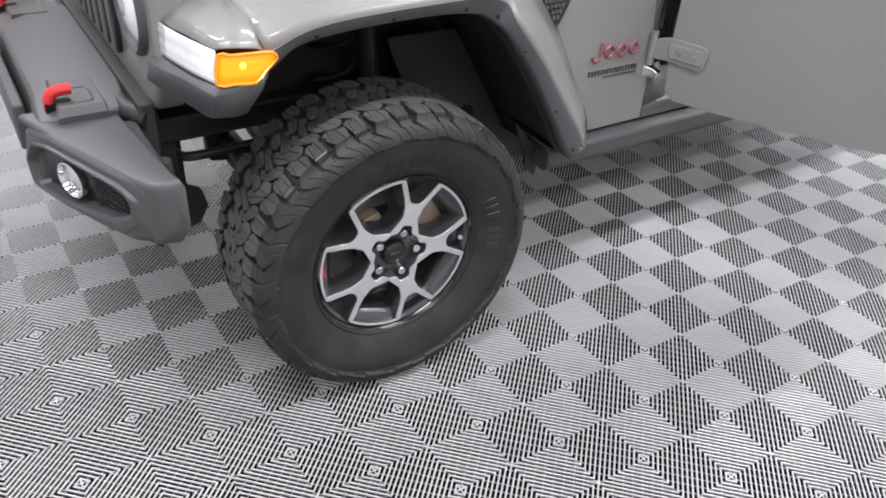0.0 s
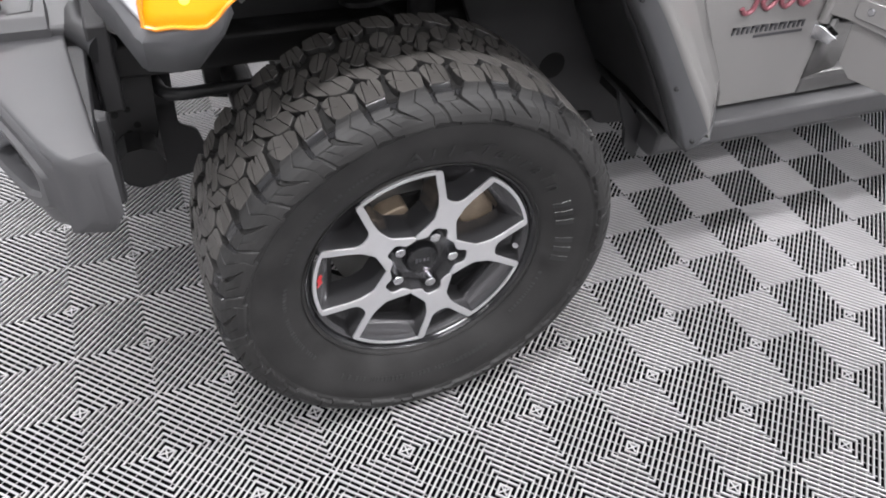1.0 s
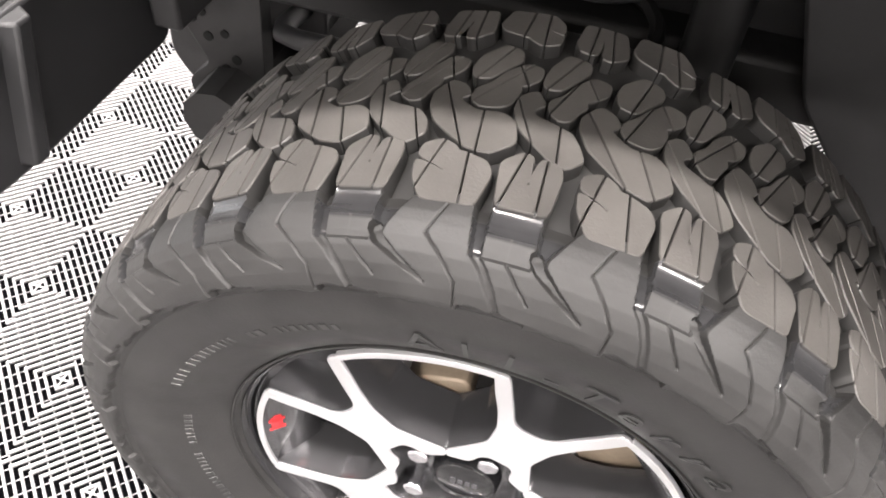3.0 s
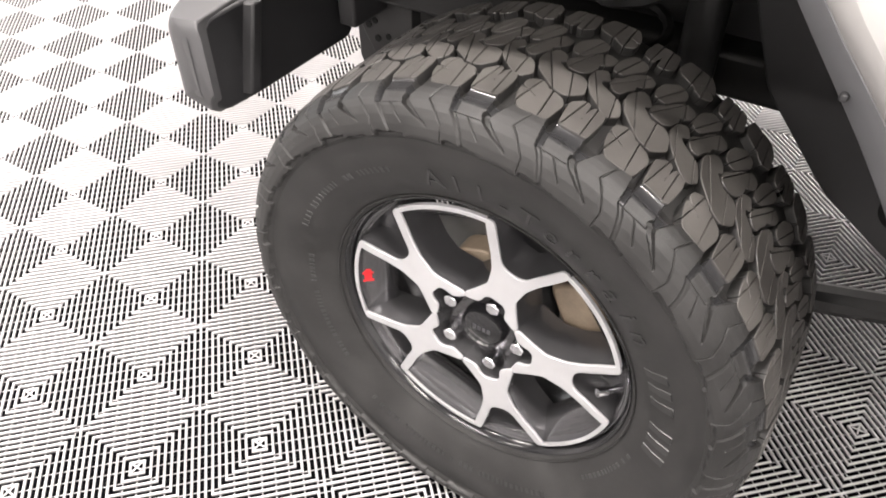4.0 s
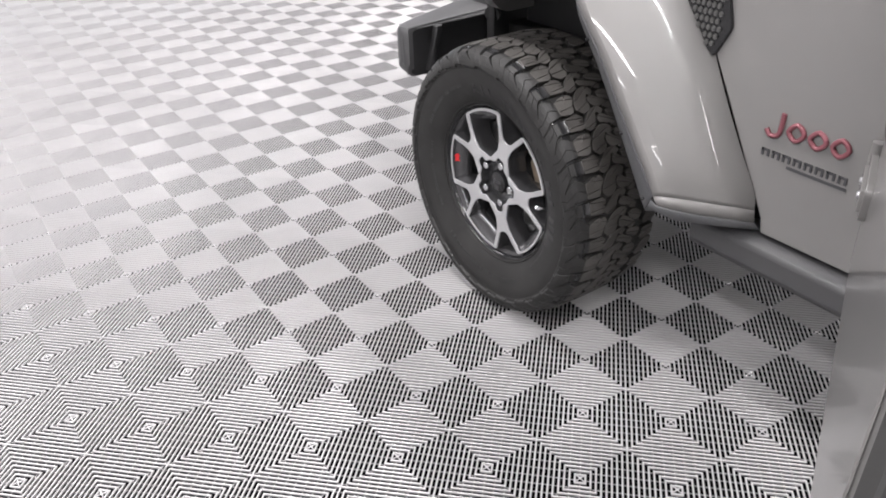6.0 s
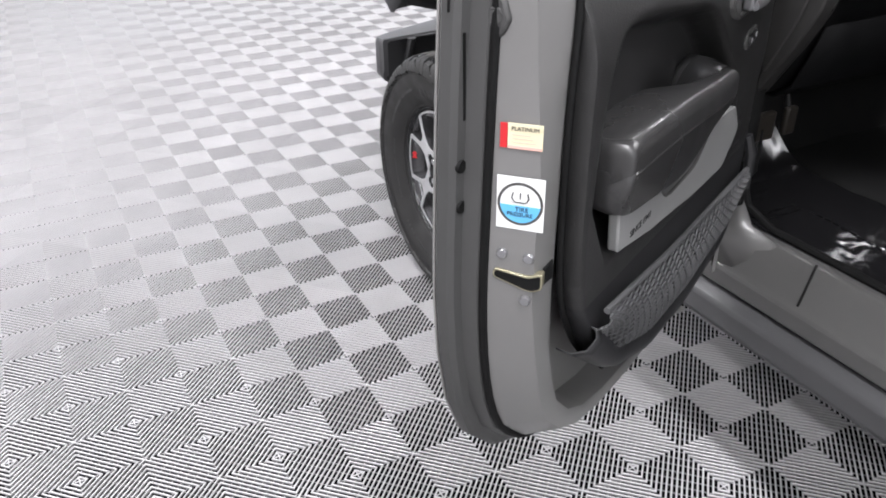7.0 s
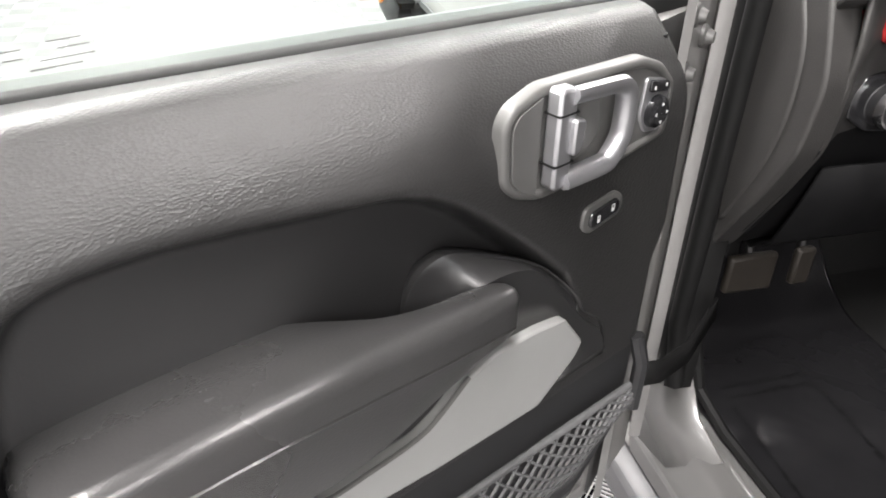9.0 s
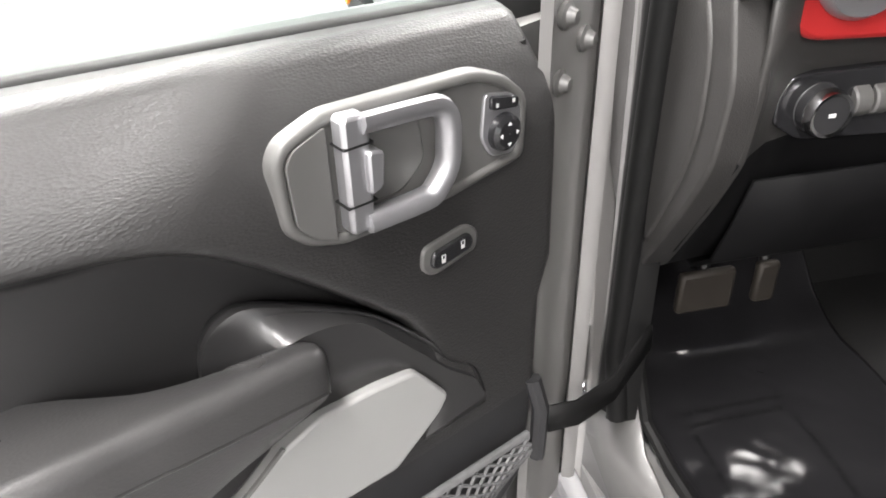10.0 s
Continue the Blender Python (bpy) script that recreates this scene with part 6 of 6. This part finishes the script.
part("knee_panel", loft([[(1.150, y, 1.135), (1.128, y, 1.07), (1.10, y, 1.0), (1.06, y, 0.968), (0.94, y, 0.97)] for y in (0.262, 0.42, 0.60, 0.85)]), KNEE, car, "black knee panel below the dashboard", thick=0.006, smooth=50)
red = [(0.226, 1.372), (0.230, 1.325), (0.256, 1.300), (0.62, 1.286), (0.62, 1.38), (0.23, 1.38)]
part("dash_red_panel", prism(rounded(red, 0.02, 4), 1.13, 1.186, "x"), DASHRED, car, "red painted dashboard panel", bevel=0.01, seg=3)
vent = part("dash_vent", spun([(0.0003, -0.004), (0.026, -0.004), (0.030, -0.010), (0.044, -0.012), (0.050, -0.006), (0.052, 0.004)], 36), SATIN, car, "round air vent with a satin ring", m=pose(1.190, 0.300, 1.368, 0, 0, 90) @ pose(0, 0, 0, 8, 0, 0))
part("vent_core", spun([(0.0003, -0.0065), (0.027, -0.0065), (0.028, 0.0)], 30), SEAL, vent)
sw = [(0.258, 1.208), (0.257, 1.236), (0.270, 1.258), (0.50, 1.262), (0.50, 1.176), (0.290, 1.188)]
swp = part("lamp_switch_panel", prism(rounded(sw, 0.008, 3), 1.125, 1.162, "x"), GLOSSBLACK, car, "black panel with the lamp switch", bevel=0.005)
part("lamp_knob", spun([(0.0003, -0.022), (0.020, -0.022), (0.024, -0.018), (0.026, 0.0), (0.030, 0.004)], 28), BLACK, swp, "round lamp switch knob", m=pose(1.163, 0.305, 1.222, 0, 0, 90))
part("knob_ring", spun([(0.020, -0.0225), (0.0235, -0.0235), (0.0255, -0.019), (0.026, -0.012)], 28), CHROME, swp, m=pose(1.163, 0.305, 1.222, 0, 0, 90))
part("knob_mark", boxed((1.1855, 0.301, 1.220), (1.1865, 0.309, 1.224)), MARK, swp)
for y in (0.352, 0.376):
    part("dimmer_wheel", spun([(0.0003, -0.010), (0.016, -0.010), (0.018, -0.008), (0.018, 0.008), (0.016, 0.010), (0.0003, 0.010)], 24), BEZEL, swp, m=pose(1.156, y, 1.224))
part("steering_column", tube([(1.00, 0.53, 1.13), (0.93, 0.53, 1.04)], 0.05, 14), BLACK, car)
for y, z, w in ((0.355, 0.850, 0.045), (0.455, 0.85, 0.018)):
    pd = part("pedal", boxed((0.955, y - w, z - 0.035), (0.972, y + w, z + 0.035)), PEDAL, car, "worn metal pedal", bevel=0.006)
    part("pedal_arm", tube([(0.955, y, z + 0.02), (0.925, y, z + 0.12), (0.91, y, z + 0.22)], 0.008, 8), CHASSIS, pd)
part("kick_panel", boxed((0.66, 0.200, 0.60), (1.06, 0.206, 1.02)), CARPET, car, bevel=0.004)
part("dead_pedal", prism([(0.90, 0.70), (0.96, 0.78), (0.975, 0.88), (0.95, 0.88)], 0.225, 0.262), PEDAL, car, bevel=0.006)

# rubber seal down the front edge of the door opening
part("opening_seal", tube([(1.085, 0.163, 1.42), (1.082, 0.162, 1.25), (1.078, 0.162, 1.05), (1.072, 0.164, 0.86), (1.085, 0.172, 0.75)], 0.015, 10), SEAL, car, "black rubber door seal", smooth=60)

# ---- floor of ribbed plastic tiles ----
P = 0.2286 / 18
CELL = 0.2286
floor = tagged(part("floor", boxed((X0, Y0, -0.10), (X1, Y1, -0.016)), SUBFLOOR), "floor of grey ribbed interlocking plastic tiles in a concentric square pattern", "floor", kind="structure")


def tile_faces(detail=True):
    """Corners and faces of one tile: two by two squares of nested ribs."""
    verts, faces = [], []

    def quad(*ps):
        faces.append(tuple(range(len(verts), len(verts) + 4)))
        verts.extend(ps)

    for cx, cy in ((-0.5, -0.5), (0.5, -0.5), (-0.5, 0.5), (0.5, 0.5)):
        cx, cy = cx * CELL, cy * CELL
        for k in range(1, 10):
            c = k * P
            shape = [(-0.0007, -0.0086), (-0.0025, -0.0027), (-0.0021, -0.0016), (-0.0012, -0.0004), (0.0, 0.0), (0.0012, -0.0004), (0.0021, -0.0016), (0.0025, -0.0027), (0.0007, -0.0086)]
            if not detail:
                shape = [(-0.0007, -0.0086), (-0.0025, -0.0026), (-0.0013, -0.0004), (0.0013, -0.0004), (0.0025, -0.0026), (0.0007, -0.0086)]
            if k == 9:
                shape = [q for q in shape if q[0] < -0.0006] + [(0.0, 0.0)]
            for q in range(4):
                s, o = ((1, 0), (0, 1), (-1, 0), (0, -1))[q], ((0, 1), (-1, 0), (0, -1), (1, 0))[q]

                def at(d, e, z):
                    return (cx + s[0] * d + o[0] * e, cy + s[1] * d + o[1] * e, z)
                for (d0, z0), (d1, z1) in zip(shape, shape[1:]):
                    quad(at(c + d0, -c - d0, z0), at(c + d1, -c - d1, z1), at(c + d1, c + d1, z1), at(c + d0, c + d0, z0))
        for q in range(4):
            s, o = ((1, 0), (0, 1), (-1, 0), (0, -1))[q], ((0, 1), (-1, 0), (0, -1), (1, 0))[q]
            for j in range(-4, 5):
                e, w = j * 2 * P, 0.0011
                a = max(abs(e), 0.5 * P)
                if a < 8.6 * P:
                    quad(*[(cx + s[0] * d + o[0] * f, cy + s[1] * d + o[1] * f, -0.0085) for d, f in ((a, e - w), (9 * P, e - w), (9 * P, e + w), (a, e + w))])
        if detail:
            for q in range(4):
                a = math.pi / 4 + q * math.pi / 2
                d, o = (math.cos(a), math.sin(a)), (-math.sin(a), math.cos(a))
                quad(*[(cx + d[0] * r + o[0] * w, cy + d[1] * r + o[1] * w, -0.001) for r, w in ((0, -0.0016), (0.013, -0.0016), (0.013, 0.0016), (0, 0.0016))])
            quad(*[(cx + x, cy + y, -0.0002) for x, y in ((-0.0035, -0.0035), (0.0035, -0.0035), (0.0035, 0.0035), (-0.0035, 0.0035))])
    return verts, faces


# the grid of tiles lies at 45 degrees to the car
places = []
for i in range(-38, 39):
    for j in range(-38, 39):
        lx, ly = (2 * i + 0.5) * CELL, (2 * j + 0.5) * CELL
        x, y = 0.414 + (lx + ly) / math.sqrt(2), -0.6295 + (ly - lx) / math.sqrt(2)
        if X0 + 0.35 < x < X1 - 0.35 and Y0 + 0.35 < y < Y1 - 0.35:
            places.append(((x - 0.2) ** 2 + (y + 0.2) ** 2, x, y))
places.sort()
vs, fs = tile_faces()
tile_mesh = bpy.data.meshes.new("floor_tile")
tile_mesh.from_pydata(vs, [], fs)
tile_mesh.materials.append(TILE)
for _, x, y in places[:300]:
    ob = new("floor_tile", tile_mesh)
    ob.parent, ob.matrix_basis = floor, pose(x, y, 0, 0, 0, -45)
vs, fs = tile_faces(False)
base, quads = np.array(vs), np.array(fs)
k = math.sqrt(0.5)
turned = np.column_stack([(base[:, 0] + base[:, 1]) * k, (base[:, 1] - base[:, 0]) * k, base[:, 2]])
allv = np.concatenate([turned + (x, y, 0) for _, x, y in places[300:]])
allf = np.concatenate([quads + n * len(base) for n in range(len(places) - 300)])
me = bpy.data.meshes.new("far_floor_tiles")
me.from_pydata(allv.tolist(), [], allf.tolist())
me.materials.append(TILEFAR)
far = new("far_floor_tiles", me)
far.parent = floor
tagged(far, "grey ribbed plastic tiles further off", kind="stuff")
